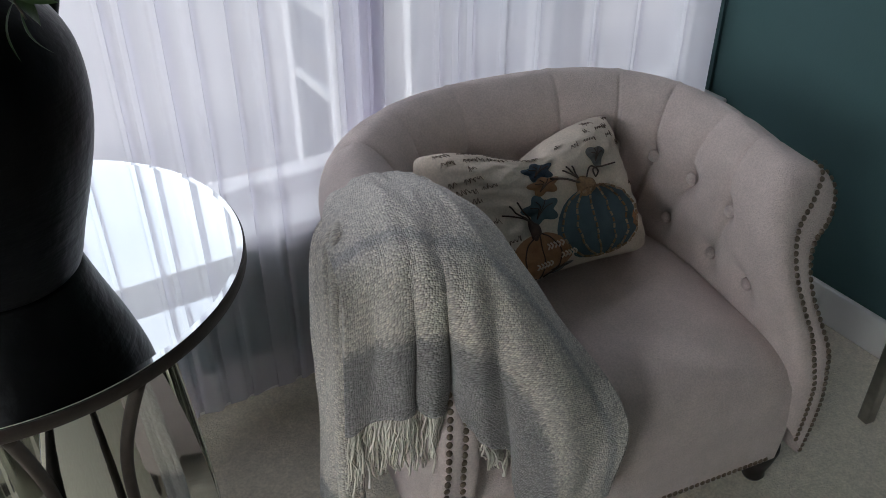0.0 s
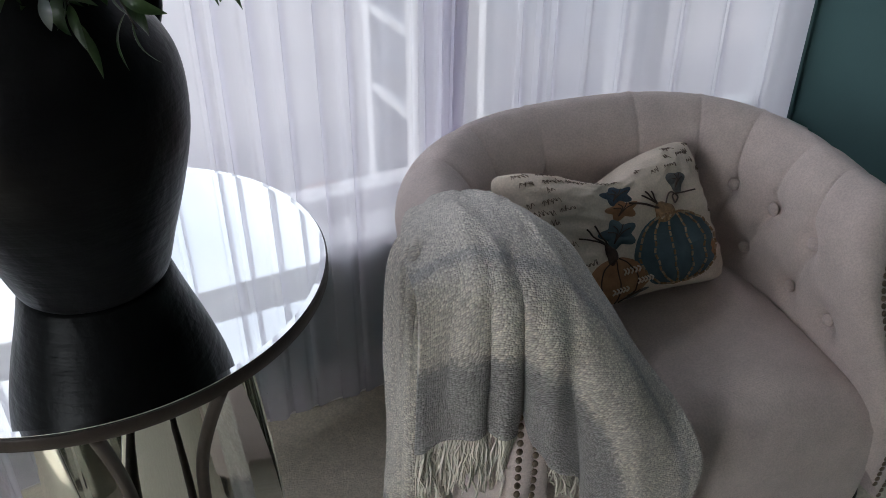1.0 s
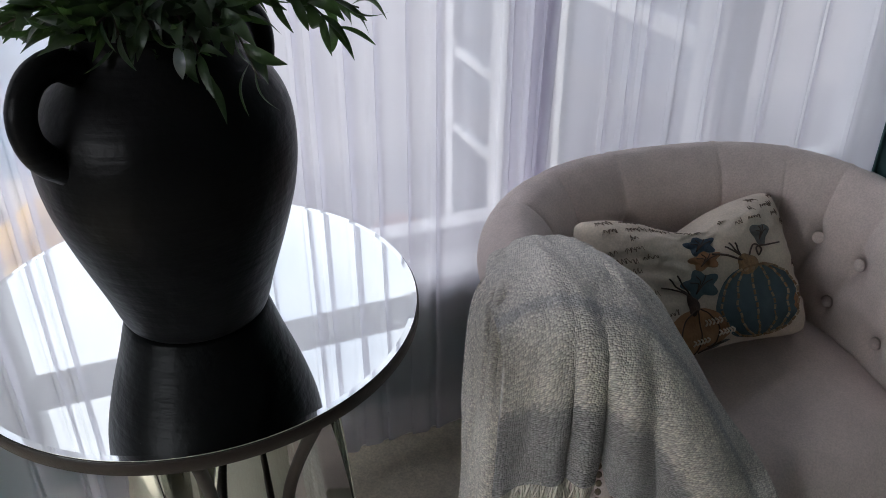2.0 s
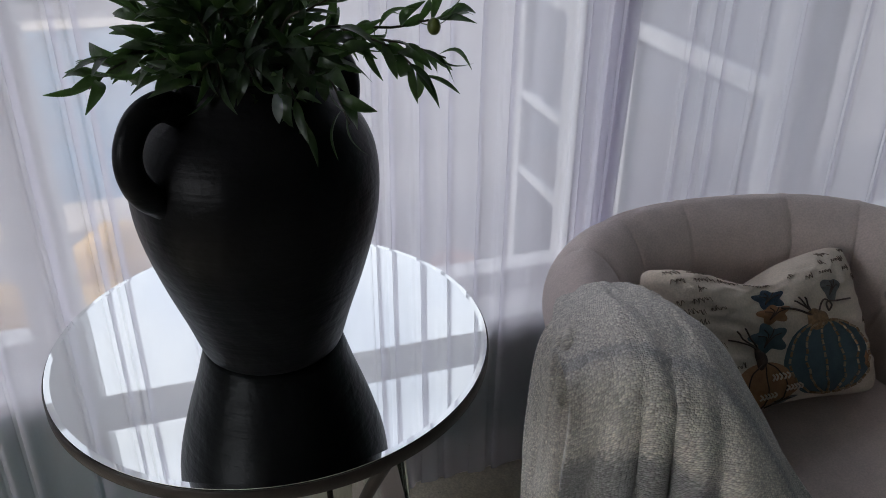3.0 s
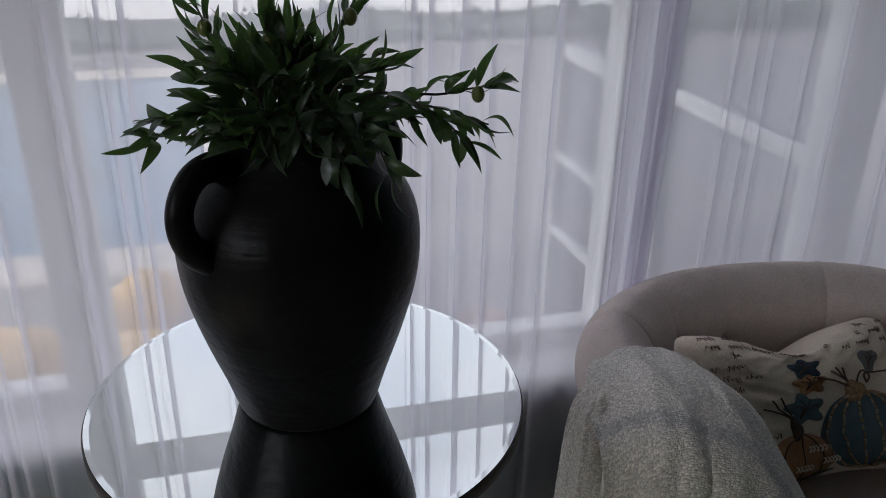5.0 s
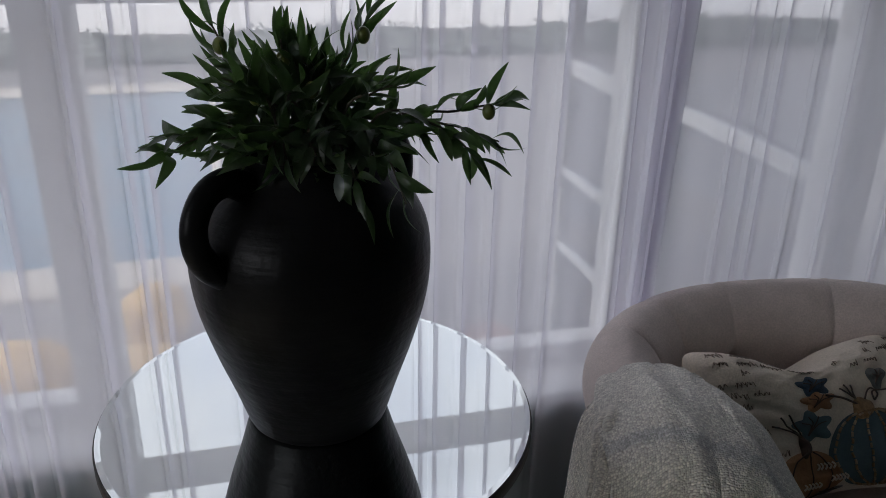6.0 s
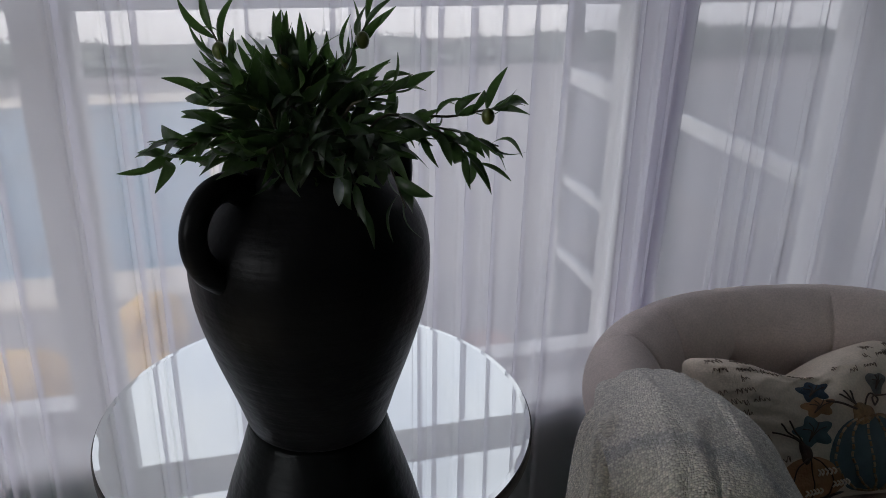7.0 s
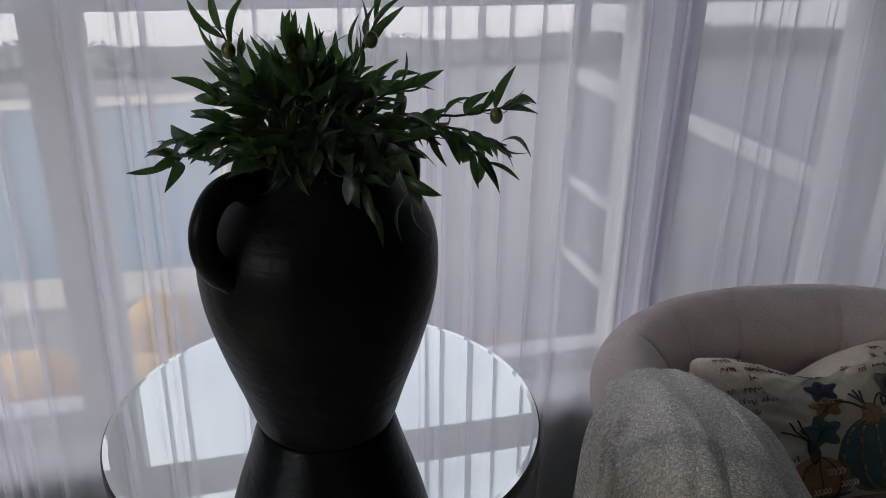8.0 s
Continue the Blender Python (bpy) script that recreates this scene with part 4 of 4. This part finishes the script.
boulder(-0.70, 1.76, 0.17, 0.17, 1)
boulder(-0.70, 1.38, 0.22, 0.11, 4)
boulder(-1.12, 1.36, 0.24, 0.16, 2)
boulder(-1.32, 1.02, 0.27, 0.14, 3)
boulder(-0.98, 0.98, 0.20, 0.11, 6)
boulder(-1.62, 1.40, 0.28, 0.17, 5)
boulder(-1.72, 0.90, 0.26, 0.14, 7)
pot = thing("flower_pot", WALL @ pose(0.575, 1.30, -0.3), "small terracotta flower pot on the patio", "flower pot")
part("bowl", lathe([(0.06, 0.0), (0.085, 0.07), (0.092, 0.075), (0.092, 0.095), (0.08, 0.095), (0.075, 0.07), (0.0002, 0.065)], 28), M_POT, pot)
def hedge_top(q):
    return 0.30 + 0.14 * noise.noise(Vector((q * 0.6, 0, 0))) + 0.1 * noise.noise(Vector((q * 2.1, 4, 0)))


bm = bmesh.new()
grid(bm, [[(q, 7.7 + dy, -0.3 + zf * (hedge_top(q) - 0.05 + 0.05 * noise.noise(Vector((q * 5, dy * 4, zf * 3))))) for dy, zf in ((-0.34, 0.0), (-0.36, 0.5), (-0.28, 0.9), (0.0, 1.0), (0.28, 0.9), (0.34, 0.0))] for q in [-14 + 0.1 * k for k in range(301)]])
rnd = random.Random(6)
for k in range(14000):
    s0 = rnd.uniform(-14, 16)
    c = Vector((s0, 7.7 + rnd.uniform(-0.4, 0.4), -0.3 + (hedge_top(s0) - 0.03) * rnd.random() ** 0.5))
    u = Vector((rnd.uniform(-1, 1), rnd.uniform(-1, 1), rnd.uniform(-1, 1))).normalized()
    w = u.orthogonal().normalized()
    sz = rnd.uniform(0.018, 0.04)
    bm.faces.new([bm.verts.new(c + u * sz), bm.verts.new(c + w * sz * 0.5), bm.verts.new(c - u * sz), bm.verts.new(c - w * sz * 0.5)])
hedge = part("hedge", bm, M_HEDGE, None, smooth=False)
hedge.matrix_world = WALL
tagged(hedge, "dark clipped hedge beyond the pool", "hedge", kind="stuff")
garden = thing("garden_wall", WALL, "long white rendered garden wall beyond the hedge", "garden wall")
part("wall_face", boxes((-30, 30, 9.3, 9.6, -0.3, 1.9)), M_GARDEN, garden, smooth=False)
part("wall_cap", boxes((-30, 30, 9.25, 9.65, 1.9, 1.98)), M_STONE, garden, smooth=False)
